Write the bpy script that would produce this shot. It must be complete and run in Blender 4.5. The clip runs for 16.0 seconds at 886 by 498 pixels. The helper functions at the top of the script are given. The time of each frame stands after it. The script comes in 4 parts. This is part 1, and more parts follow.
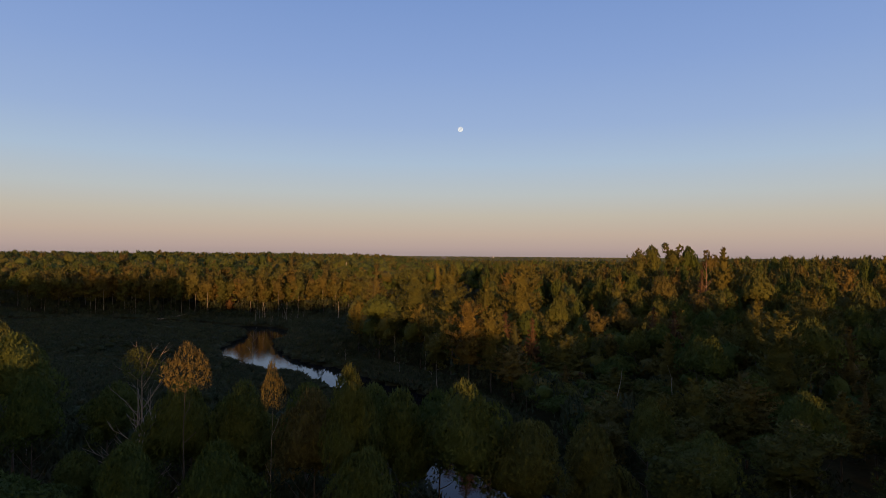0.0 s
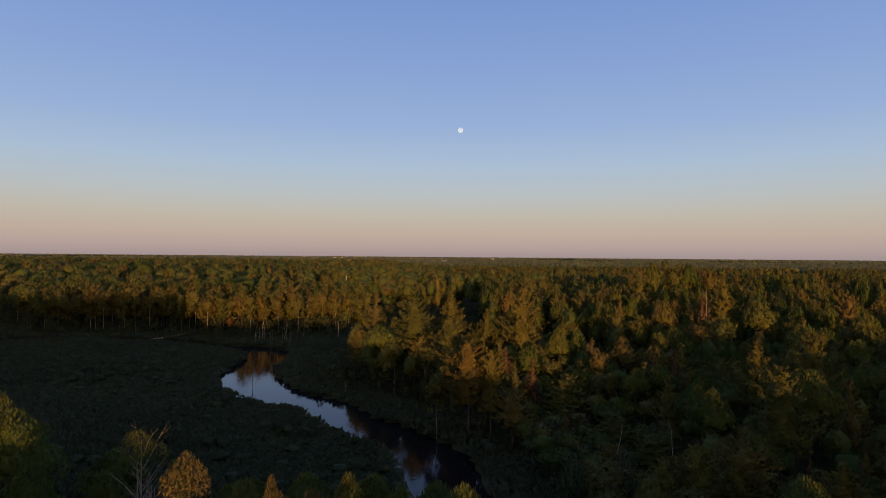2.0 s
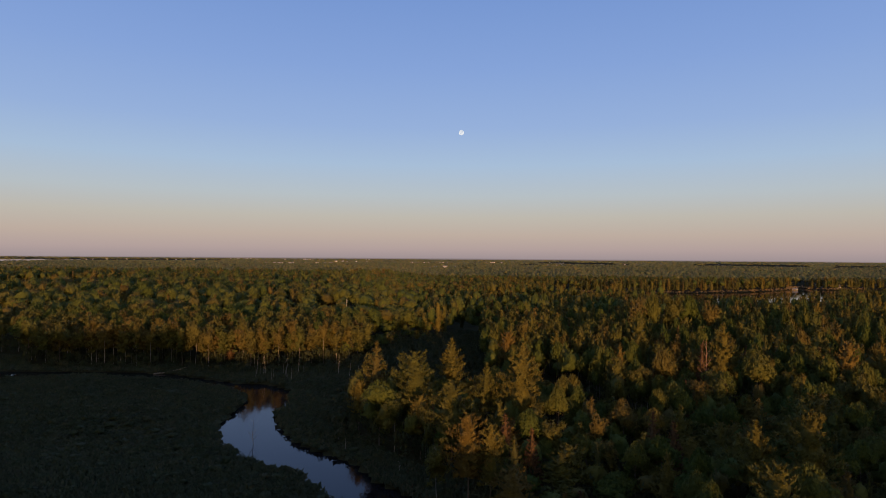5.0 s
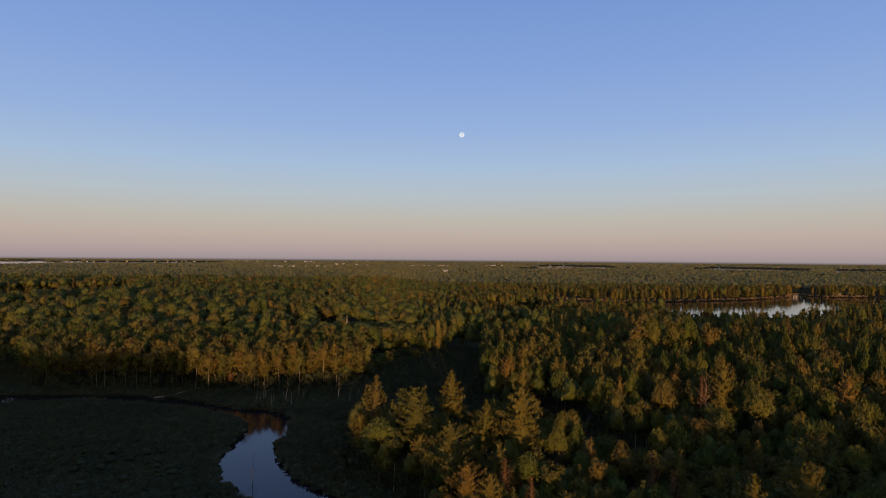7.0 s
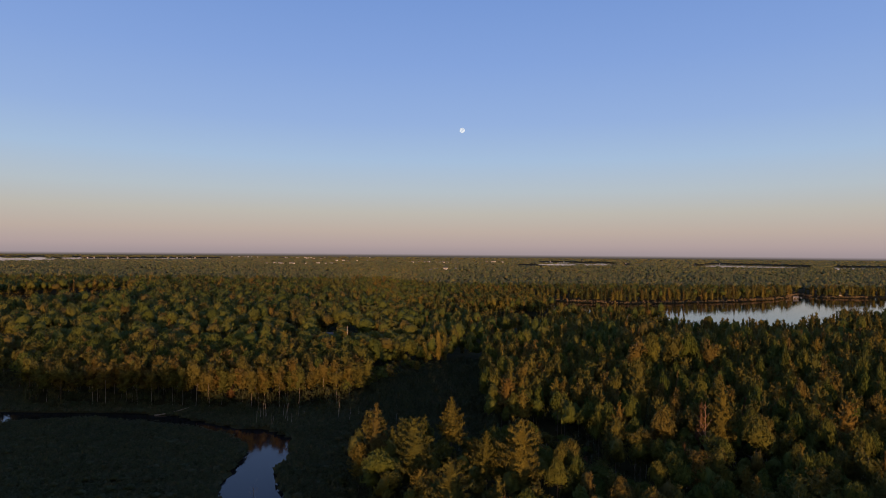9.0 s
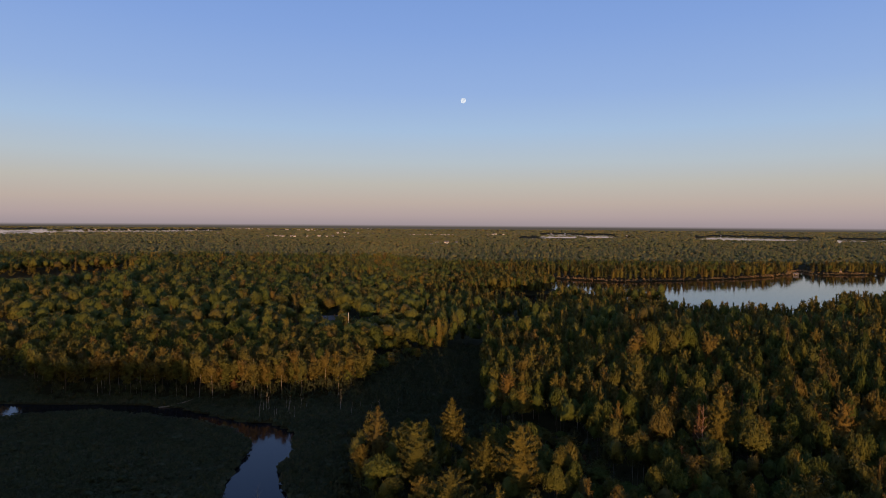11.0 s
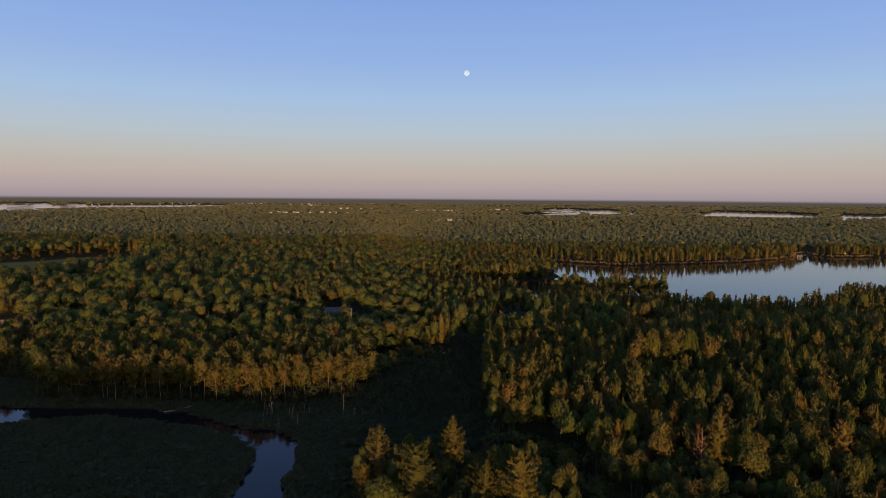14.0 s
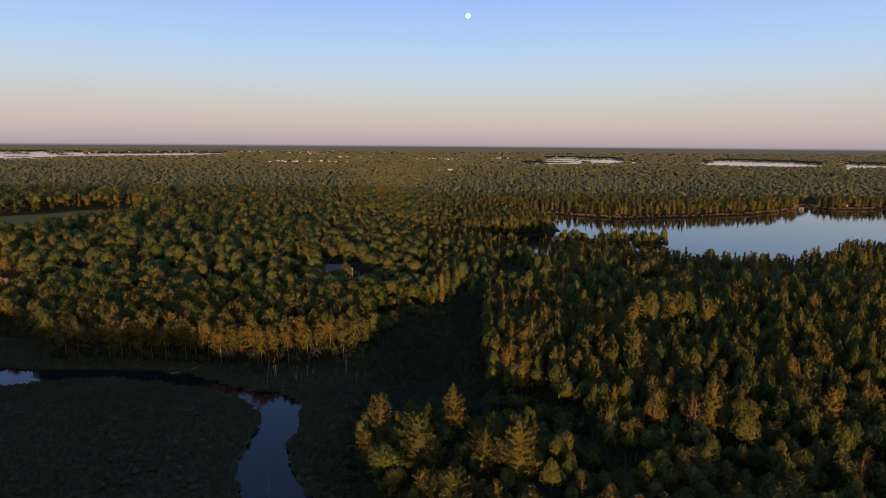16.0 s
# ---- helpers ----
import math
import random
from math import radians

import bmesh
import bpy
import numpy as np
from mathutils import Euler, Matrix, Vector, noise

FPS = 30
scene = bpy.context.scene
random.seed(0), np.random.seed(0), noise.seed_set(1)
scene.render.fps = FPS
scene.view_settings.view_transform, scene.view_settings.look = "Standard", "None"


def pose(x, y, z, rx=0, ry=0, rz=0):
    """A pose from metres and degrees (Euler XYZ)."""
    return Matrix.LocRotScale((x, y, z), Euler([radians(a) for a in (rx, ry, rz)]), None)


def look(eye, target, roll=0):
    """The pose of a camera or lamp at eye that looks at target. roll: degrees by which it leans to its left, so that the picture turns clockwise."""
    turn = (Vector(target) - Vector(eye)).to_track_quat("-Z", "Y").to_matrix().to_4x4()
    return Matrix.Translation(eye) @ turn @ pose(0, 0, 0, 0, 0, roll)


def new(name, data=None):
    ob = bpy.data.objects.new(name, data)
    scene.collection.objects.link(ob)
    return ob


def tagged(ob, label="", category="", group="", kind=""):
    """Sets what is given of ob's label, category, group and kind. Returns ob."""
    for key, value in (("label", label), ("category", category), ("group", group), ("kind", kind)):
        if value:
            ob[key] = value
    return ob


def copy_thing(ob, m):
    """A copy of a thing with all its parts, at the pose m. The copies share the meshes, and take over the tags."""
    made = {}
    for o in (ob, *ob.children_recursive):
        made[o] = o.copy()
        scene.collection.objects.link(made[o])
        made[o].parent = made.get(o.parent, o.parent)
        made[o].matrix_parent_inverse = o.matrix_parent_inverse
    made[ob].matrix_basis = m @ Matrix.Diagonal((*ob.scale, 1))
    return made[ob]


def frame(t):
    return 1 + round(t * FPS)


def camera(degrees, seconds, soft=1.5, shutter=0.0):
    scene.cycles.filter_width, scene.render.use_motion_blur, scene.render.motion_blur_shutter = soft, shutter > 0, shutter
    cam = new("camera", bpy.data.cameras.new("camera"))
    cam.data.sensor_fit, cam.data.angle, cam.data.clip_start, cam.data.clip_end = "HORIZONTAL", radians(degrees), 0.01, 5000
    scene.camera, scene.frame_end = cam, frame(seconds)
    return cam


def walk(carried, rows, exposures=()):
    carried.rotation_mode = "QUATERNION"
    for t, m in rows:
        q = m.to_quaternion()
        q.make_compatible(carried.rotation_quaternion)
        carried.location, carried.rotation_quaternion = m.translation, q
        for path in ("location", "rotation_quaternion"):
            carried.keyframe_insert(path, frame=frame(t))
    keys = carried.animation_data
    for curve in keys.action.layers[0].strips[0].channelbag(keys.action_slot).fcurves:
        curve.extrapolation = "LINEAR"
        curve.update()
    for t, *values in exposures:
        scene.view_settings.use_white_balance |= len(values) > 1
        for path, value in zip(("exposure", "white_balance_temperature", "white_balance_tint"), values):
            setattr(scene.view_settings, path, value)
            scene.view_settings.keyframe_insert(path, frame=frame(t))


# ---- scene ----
cam = camera(72.9, 16.0, soft=0.85)
PATH = [
    (0.0, pose(0.00, -0.00, 19.45, 90.590, 0, 0.000) @ pose(0, 0, 0, 0, 0, 0.467)),
    (0.5, pose(-0.02, 0.01, 20.73, 90.576, 0, -0.006) @ pose(0, 0, 0, 0, 0, 0.470)),
    (1.0, pose(-0.02, 0.02, 22.11, 90.595, 0, -0.006) @ pose(0, 0, 0, 0, 0, 0.478)),
    (1.5, pose(-0.03, 0.02, 23.46, 90.600, 0, -0.010) @ pose(0, 0, 0, 0, 0, 0.484)),
    (2.0, pose(-0.03, 0.02, 24.95, 90.596, 0, 0.003) @ pose(0, 0, 0, 0, 0, 0.474)),
    (2.5, pose(-0.03, 0.00, 26.44, 90.602, 0, 0.015) @ pose(0, 0, 0, 0, 0, 0.462)),
    (3.0, pose(-0.02, -0.04, 27.99, 90.673, 0, 0.035) @ pose(0, 0, 0, 0, 0, 0.452)),
    (3.5, pose(0.01, -0.10, 29.55, 90.692, 0, 0.071) @ pose(0, 0, 0, 0, 0, 0.442)),
    (4.0, pose(0.02, -0.14, 31.29, 90.699, 0, 0.082) @ pose(0, 0, 0, 0, 0, 0.433)),
    (6.5, pose(0.17, -0.49, 39.54, 90.795, 0, 0.132) @ pose(0, 0, 0, 0, 0, 0.447)),
    (7.0, pose(0.17, -0.54, 41.21, 90.840, 0, 0.142) @ pose(0, 0, 0, 0, 0, 0.459)),
    (7.5, pose(0.17, -0.59, 42.83, 90.858, 0, 0.143) @ pose(0, 0, 0, 0, 0, 0.463)),
    (8.0, pose(0.18, -0.60, 44.51, 90.879, 0, 0.149) @ pose(0, 0, 0, 0, 0, 0.468)),
    (10.5, pose(0.24, -0.33, 53.04, 88.328, 0, 0.218) @ pose(0, 0, 0, 0, 0, 0.420)),
    (11.0, pose(0.26, -0.21, 54.71, 87.564, 0, 0.240) @ pose(0, 0, 0, 0, 0, 0.421)),
    (11.5, pose(0.28, -0.06, 56.28, 86.861, 0, 0.271) @ pose(0, 0, 0, 0, 0, 0.420)),
    (12.0, pose(0.32, 0.13, 57.87, 86.237, 0, 0.328) @ pose(0, 0, 0, 0, 0, 0.421)),
    (12.5, pose(0.39, 0.32, 59.54, 85.756, 0, 0.372) @ pose(0, 0, 0, 0, 0, 0.422)),
    (13.0, pose(0.48, 0.50, 61.17, 85.612, 0, 0.425) @ pose(0, 0, 0, 0, 0, 0.422)),
    (13.5, pose(0.56, 0.68, 62.86, 85.409, 0, 0.470) @ pose(0, 0, 0, 0, 0, 0.425)),
    (14.0, pose(0.61, 0.87, 64.49, 85.008, 0, 0.532) @ pose(0, 0, 0, 0, 0, 0.428)),
    (14.5, pose(0.63, 1.05, 66.09, 83.896, 0, 0.583) @ pose(0, 0, 0, 0, 0, 0.429)),
    (15.0, pose(0.63, 1.23, 67.52, 82.581, 0, 0.575) @ pose(0, 0, 0, 0, 0, 0.428)),
    (15.5, pose(0.63, 1.38, 68.66, 81.354, 0, 0.548) @ pose(0, 0, 0, 0, 0, 0.429)),
    (16.0, pose(0.61, 1.50, 69.45, 80.036, 0, 0.549) @ pose(0, 0, 0, 0, 0, 0.428)),
]
walk(cam, PATH, [(0, -0.02, 6820, 10), (3.5, -0.02, 6530, 10), (7, -0.02, 6350, 10), (12.5, -0.01, 6140, 10), (14.5, 0.07, 6090, 10), (16, 0.29, 6050, 10)])

# ---------------------------------------------------------------- light
SUN_UP, SUN_AZ = 3.5, -5.5          # degrees: height of the sun, and the way its light runs from +y towards -x
way = Vector((math.sin(radians(SUN_AZ)) * math.cos(radians(SUN_UP)),
              math.cos(radians(SUN_AZ)) * math.cos(radians(SUN_UP)), -math.sin(radians(SUN_UP))))
sun = new("sun", bpy.data.lights.new("sun", "SUN"))
sun.data.energy, sun.data.angle, sun.data.color = 4.9, radians(0.6), (1.0, 0.505, 0.20)
sun.matrix_world = look((0, -300, 200), Vector((0, -300, 200)) + way)

world = bpy.data.worlds.new("evening_sky")
scene.world = world
world.use_nodes = True
wn, wl = world.node_tree.nodes, world.node_tree.links
wn.clear()
w_out, w_bg = wn.new("ShaderNodeOutputWorld"), wn.new("ShaderNodeBackground")
w_sky = wn.new("ShaderNodeTexSky")
w_sky.sky_type, w_sky.sun_disc = "NISHITA", False
w_sky.sun_elevation, w_sky.sun_rotation = radians(SUN_UP), radians(180 + SUN_AZ)
w_co, w_sep, w_map, w_ramp = (wn.new("ShaderNodeTexCoord"), wn.new("ShaderNodeSeparateXYZ"),
                              wn.new("ShaderNodeMapRange"), wn.new("ShaderNodeValToRGB"))
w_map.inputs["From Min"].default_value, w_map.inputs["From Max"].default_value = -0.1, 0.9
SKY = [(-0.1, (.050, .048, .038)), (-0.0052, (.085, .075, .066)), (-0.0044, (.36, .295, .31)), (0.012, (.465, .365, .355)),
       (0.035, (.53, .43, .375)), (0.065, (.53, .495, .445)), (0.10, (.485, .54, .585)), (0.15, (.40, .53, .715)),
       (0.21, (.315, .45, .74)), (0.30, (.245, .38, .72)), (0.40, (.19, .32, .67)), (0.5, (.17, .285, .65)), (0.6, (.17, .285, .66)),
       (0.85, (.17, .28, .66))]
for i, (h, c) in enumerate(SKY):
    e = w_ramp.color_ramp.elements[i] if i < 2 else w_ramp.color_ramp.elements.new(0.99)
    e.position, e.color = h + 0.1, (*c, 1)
w_mul, w_mix = wn.new("ShaderNodeVectorMath"), wn.new("ShaderNodeMix")
w_mul.operation = "SCALE"
w_mul.inputs["Scale"].default_value = 0.14
w_mix.data_type = "RGBA"
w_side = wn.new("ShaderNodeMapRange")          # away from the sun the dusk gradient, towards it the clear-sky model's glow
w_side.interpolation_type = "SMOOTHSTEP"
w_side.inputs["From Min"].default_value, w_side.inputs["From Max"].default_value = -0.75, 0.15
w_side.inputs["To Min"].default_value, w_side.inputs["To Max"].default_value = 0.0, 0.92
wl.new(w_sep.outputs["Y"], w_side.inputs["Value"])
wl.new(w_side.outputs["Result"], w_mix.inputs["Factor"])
wl.new(w_co.outputs["Generated"], w_sep.inputs[0])
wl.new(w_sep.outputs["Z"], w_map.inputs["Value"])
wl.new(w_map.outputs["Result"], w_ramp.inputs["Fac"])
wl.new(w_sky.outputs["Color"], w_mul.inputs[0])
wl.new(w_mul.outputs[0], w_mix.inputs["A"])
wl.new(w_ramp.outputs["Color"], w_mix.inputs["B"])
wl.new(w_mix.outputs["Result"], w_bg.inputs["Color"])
wl.new(w_bg.outputs[0], w_out.inputs["Surface"])
w_bg.inputs["Strength"].default_value = 1.0


# ---------------------------------------------------------------- materials
def material(name):
    m = bpy.data.materials.new(name)
    m.use_nodes = True
    m.node_tree.nodes.clear()
    return m, m.node_tree.nodes, m.node_tree.links


def ramp(nodes, stops):
    r = nodes.new("ShaderNodeValToRGB")
    for i, (p, c) in enumerate(stops):
        e = r.color_ramp.elements[i] if i < 2 else r.color_ramp.elements.new(0.99)
        e.position, e.color = p, (*c, 1)
    return r


def foliage(name, stops, through_leaf=0.32, spread=0.5):
    """Leaves: a hue per tree, a shade per clump, some light coming through."""
    m, n, l = material(name)
    out, dif, tra, mix = (n.new("ShaderNodeOutputMaterial"), n.new("ShaderNodeBsdfPrincipled"),
                          n.new("ShaderNodeBsdfTranslucent"), n.new("ShaderNodeMixShader"))
    info, att, geo = n.new("ShaderNodeObjectInfo"), n.new("ShaderNodeAttribute"), n.new("ShaderNodeNewGeometry")
    att.attribute_name = "tint"
    add, fra = n.new("ShaderNodeMath"), n.new("ShaderNodeMath")
    fra.operation = "FRACT"
    l.new(info.outputs["Random"], add.inputs[0]); l.new(att.outputs["Fac"], add.inputs[1]); l.new(add.outputs[0], fra.inputs[0])
    hue = ramp(n, [(at, (1.0 * c[0], 1.08 * c[1], 1.4 * c[2])) for at, c in stops])
    l.new(fra.outputs[0], hue.inputs["Fac"])
    shade = n.new("ShaderNodeMapRange")
    shade.inputs["To Min"].default_value, shade.inputs["To Max"].default_value = 1 - spread, 1 + spread
    co, grain, blend = n.new("ShaderNodeTexCoord"), n.new("ShaderNodeTexNoise"), n.new("ShaderNodeMath")
    grain.inputs["Scale"].default_value, grain.inputs["Detail"].default_value, grain.inputs["Roughness"].default_value = 1.1, 4, 0.7
    l.new(co.outputs["Object"], grain.inputs["Vector"])
    blend.operation = "MULTIPLY_ADD"          # leaf masses at one scale, single clumps at another
    stretch = n.new("ShaderNodeMapRange")
    stretch.inputs["From Min"].default_value, stretch.inputs["From Max"].default_value = 0.3, 0.7
    stretch.inputs["To Min"].default_value, stretch.inputs["To Max"].default_value = 0.05, 0.55
    l.new(grain.outputs["Fac"], stretch.inputs["Value"])
    l.new(geo.outputs["Random Per Island"], blend.inputs[0])
    blend.inputs[1].default_value = 0.4
    l.new(stretch.outputs["Result"], blend.inputs[2])
    l.new(blend.outputs[0], shade.inputs["Value"])
    bump = n.new("ShaderNodeBump")
    bump.inputs["Strength"].default_value, bump.inputs["Distance"].default_value = 0.7, 0.5
    l.new(grain.outputs["Fac"], bump.inputs["Height"]); l.new(bump.outputs[0], dif.inputs["Normal"])
    mul = n.new("ShaderNodeVectorMath"); mul.operation = "SCALE"
    l.new(hue.outputs["Color"], mul.inputs[0]); l.new(shade.outputs["Result"], mul.inputs["Scale"])
    l.new(mul.outputs[0], dif.inputs["Base Color"]); l.new(mul.outputs[0], tra.inputs["Color"])
    dif.inputs["Roughness"].default_value = 0.75
    dif.inputs["Specular IOR Level"].default_value = 0.06
    mix.inputs["Fac"].default_value = through_leaf
    l.new(dif.outputs[0], mix.inputs[1]); l.new(tra.outputs[0], mix.inputs[2]); l.new(mix.outputs[0], out.inputs["Surface"])
    return m


def surface(name, dark, light, scale, rough=0.8, bump=0.3, detail=6, metallic=0.0, stretch=(1, 1, 1), fine=8.0, sheen=0.5):
    """A plain solid with stains at one scale and grain at a finer one."""
    m, n, l = material(name)
    out, pri = n.new("ShaderNodeOutputMaterial"), n.new("ShaderNodeBsdfPrincipled")
    co, mp, big, small = (n.new("ShaderNodeTexCoord"), n.new("ShaderNodeMapping"), n.new("ShaderNodeTexNoise"), n.new("ShaderNodeTexNoise"))
    mp.inputs["Scale"].default_value = stretch
    big.inputs["Scale"].default_value, big.inputs["Detail"].default_value = scale, detail
    small.inputs["Scale"].default_value, small.inputs["Detail"].default_value = scale * fine, 3
    l.new(co.outputs["Object"], mp.inputs[0])
    mixv = n.new("ShaderNodeMix"); mixv.inputs["Factor"].default_value = 0.4
    for t in (big, small):
        l.new(mp.outputs[0], t.inputs["Vector"])
    l.new(big.outputs["Fac"], mixv.inputs["A"]); l.new(small.outputs["Fac"], mixv.inputs["B"])
    r = ramp(n, [(0.32, dark), (0.68, light)])
    l.new(mixv.outputs["Result"], r.inputs["Fac"]); l.new(r.outputs["Color"], pri.inputs["Base Color"])
    b = n.new("ShaderNodeBump"); b.inputs["Strength"].default_value = bump
    l.new(small.outputs["Fac"], b.inputs["Height"]); l.new(b.outputs[0], pri.inputs["Normal"])
    pri.inputs["Roughness"].default_value, pri.inputs["Metallic"].default_value = rough, metallic
    pri.inputs["Specular IOR Level"].default_value = sheen
    l.new(pri.outputs[0], out.inputs["Surface"])
    return m


LEAF_MAPLE = foliage("maple_leaves", [(0, (.064, .084, .017)), (.45, (.092, .104, .021)), (.85, (.112, .108, .022)), (1, (.124, .096, .025))], spread=.40)
LEAF_BIRCH = foliage("birch_leaves", [(0, (.086, .090, .021)), (.6, (.112, .098, .023)), (1, (.132, .094, .024))], spread=.48)
LEAF_PINE = foliage("pine_needles", [(0, (.078, .078, .018)), (.5, (.110, .094, .019)), (.85, (.128, .096, .019)), (1, (.136, .086, .020))], 0.2, .4)
LEAF_SPRUCE = foliage("spruce_needles", [(0, (.056, .060, .018)), (.6, (.084, .074, .019)), (1, (.104, .070, .020))], 0.2, .4)
LEAF_SHRUB = foliage("shrub_leaves", [(0, (.045, .053, .020)), (.6, (.056, .060, .023)), (1, (.068, .064, .026))], 0.2, .4)
LEAF_GOLD = foliage("budding_leaves", [(0, (.130, .095, .026)), (1, (.150, .100, .029))], 0.3)
REED = foliage("dry_reeds", [(0, (.22, .155, .060)), (1, (.28, .19, .075))], 0.3)
LEAF_RUST = foliage("rusty_needles", [(0, (.098, .056, .023)), (1, (.112, .066, .026))], 0.08)
# far leaves: the paleness of distance haze is put into their colour
LEAF_FAR_HAZE = foliage("haze_pale_canopy", [(0, (.096, .108, .035)), (.5, (.122, .122, .038)), (1, (.146, .122, .042))], 0.1, 0.4)
BARK = surface("grey_brown_bark", (.05, .038, .028), (.15, .115, .085), 3.0, 0.9, 0.8, stretch=(3, 3, .5))
RED_WOOD = surface("reddish_dead_pine_wood", (.13, .08, .05), (.28, .17, .115), 3.0, 0.85, 0.6, stretch=(3, 3, .5))
BARK_BIRCH = surface("white_birch_bark", (.12, .105, .09), (.42, .38, .33), 2.0, 0.8, 0.3, stretch=(.6, .6, 3))
DEAD_WOOD = surface("weathered_dead_wood", (.14, .11, .08), (.34, .27, .21), 3.0, 0.85, 0.6, stretch=(3, 3, .5))
SOIL = surface("marsh_and_forest_floor", (.024, .023, .010), (.055, .048, .018), 0.12, 1.0, 0.6, 8, fine=14, sheen=0.05)
GRASS = foliage("marsh_grass", [(0, (.039, .045, .017)), (.6, (.054, .056, .021)), (1, (.068, .061, .026))], 0.2)
MEADOW = surface("mown_meadow_grass", (.085, .095, .024), (.125, .125, .032), 0.05, 1.0, 0.3, fine=20, sheen=0.05)
GRAVEL = surface("pale_gravel", (.16, .15, .14), (.30, .28, .26), 1.5, 0.9, 0.4)
WHITE_SIDING = surface("white_painted_siding", (.50, .49, .47), (.66, .65, .63), 1.2, 0.7, 0.1, stretch=(.3, .3, 6))
GREY_ROOF = surface("grey_shingle_roof", (.10, .10, .105), (.19, .19, .195), 1.5, 0.85, 0.5, stretch=(1, 1, 4))
BROWN_ROOF = surface("brown_shingle_roof", (.12, .08, .06), (.22, .15, .11), 1.5, 0.85, 0.5, stretch=(1, 1, 4))
GLASS = surface("dark_window_glass", (.02, .025, .03), (.03, .035, .04), 2.0, 0.05, 0.0)
POLE_WOOD = surface("pale_pole", (.42, .38, .33), (.60, .56, .50), 2.0, 0.7, 0.3, stretch=(3, 3, .5))


def water_material():
    m, n, l = material("still_dark_water")
    out, pri = n.new("ShaderNodeOutputMaterial"), n.new("ShaderNodeBsdfPrincipled")
    pri.inputs["Base Color"].default_value = (.008, .007, .008, 1)
    pri.inputs["Roughness"].default_value, pri.inputs["IOR"].default_value = 0.06, 1.333
    pri.inputs["Specular IOR Level"].default_value = 0.32
    co, no, b = n.new("ShaderNodeTexCoord"), n.new("ShaderNodeTexNoise"), n.new("ShaderNodeBump")
    no.inputs["Scale"].default_value, no.inputs["Detail"].default_value = 1.6, 3
    b.inputs["Strength"].default_value, b.inputs["Distance"].default_value = 0.12, 0.06
    l.new(co.outputs["Object"], no.inputs["Vector"]); l.new(no.outputs["Fac"], b.inputs["Height"])
    l.new(b.outputs[0], pri.inputs["Normal"]); l.new(pri.outputs[0], out.inputs["Surface"])
    return m


def moon_material():
    m, n, l = material("glowing_moon_dust")
    # the sunlight on the moon is put in as a glow of its own
    out, em = n.new("ShaderNodeOutputMaterial"), n.new("ShaderNodeEmission")
    co, no = n.new("ShaderNodeTexCoord"), n.new("ShaderNodeTexNoise")
    no.inputs["Scale"].default_value = 2.2
    r = ramp(n, [(0.38, (.58, .64, .74)), (0.58, (.88, .89, .90))])
    l.new(co.outputs["Generated"], no.inputs["Vector"]); l.new(no.outputs["Fac"], r.inputs["Fac"])
    l.new(r.outputs["Color"], em.inputs["Color"]); l.new(em.outputs[0], out.inputs["Surface"])
    return m


WATER, MOON = water_material(), moon_material()


# ---------------------------------------------------------------- mesh tools
def mesh_of(name, verts, faces, mat, tint=None, smooth=False, normals=None):
    """A mesh from vertex rows and one block of faces (all triangles, or all quads) or a list of such blocks."""
    blocks = faces if isinstance(faces, list) else [faces]
    me = bpy.data.meshes.new(name)
    verts = np.asarray(verts, np.float32)
    idx = np.concatenate([b.ravel() for b in blocks]).astype(np.int32)
    counts = np.concatenate([np.full(len(b), b.shape[1]) for b in blocks])
    starts = np.concatenate([[0], np.cumsum(counts)[:-1]]).astype(np.int32)
    me.vertices.add(len(verts)); me.vertices.foreach_set("co", verts.ravel())
    me.loops.add(len(idx)); me.loops.foreach_set("vertex_index", idx)
    me.polygons.add(len(counts)); me.polygons.foreach_set("loop_start", starts)
    me.materials.append(mat)
    if tint is not None:
        me.attributes.new("tint", "FLOAT", "POINT").data.foreach_set("value", np.asarray(tint, np.float32))
    me.update(calc_edges=True)
    me.polygons.foreach_set("use_smooth", np.full(len(counts), smooth or normals is not None))
    if normals is not None:
        me.normals_split_custom_set_from_vertices(np.asarray(normals, np.float32))
    return me


def part(name, me, parent, label=""):
    ob = new(name, me)
    ob.parent = parent
    return tagged(ob, label) if label else ob


def bm_mesh(name, bm, mat):
    me = bpy.data.meshes.new(name)
    bm.to_mesh(me)
    bm.free()
    me.materials.append(mat)
    return me


def unit(v):
    return v / np.maximum(np.linalg.norm(v, axis=1, keepdims=True), 1e-9)


def tri(q):
    """Quads as triangles."""
    return np.concatenate([q[:, [0, 1, 2]], q[:, [0, 2, 3]]])


def sprays(p, way, soft, size, rng, slim=0.36, rough=0.55):
    """Pointed sprays of leaves that start at p and run along way; soft: the crown's own normal there."""
    n = len(p)
    way = unit(way)
    way = unit(way - 0.55 * (way * soft).sum(1, keepdims=True) * soft)          # they lie along the crown's face
    face = 0.7 * soft + rough * rng.normal(size=(n, 3))
    side = unit(np.cross(way, face))
    turned = (np.cross(side, way) * soft).sum(1) > 0
    side = np.where(turned[:, None], -side, side)
    s = (size * rng.uniform(0.6, 1.4, n))[:, None]
    w = s * slim * rng.uniform(0.7, 1.3, (n, 1))
    c = [p - way * s * .3 + side * w, p - way * s * .3 - side * w * rng.uniform(.5, 1.2, (n, 1)), p + way * s * .8]
    shade = unit(0.9 * unit(np.cross(c[1] - c[0], c[2] - c[0])) + 0.45 * soft)
    return np.stack(c, 1).reshape(-1, 3), np.arange(3 * n).reshape(n, 3), np.repeat(shade, 3, 0)


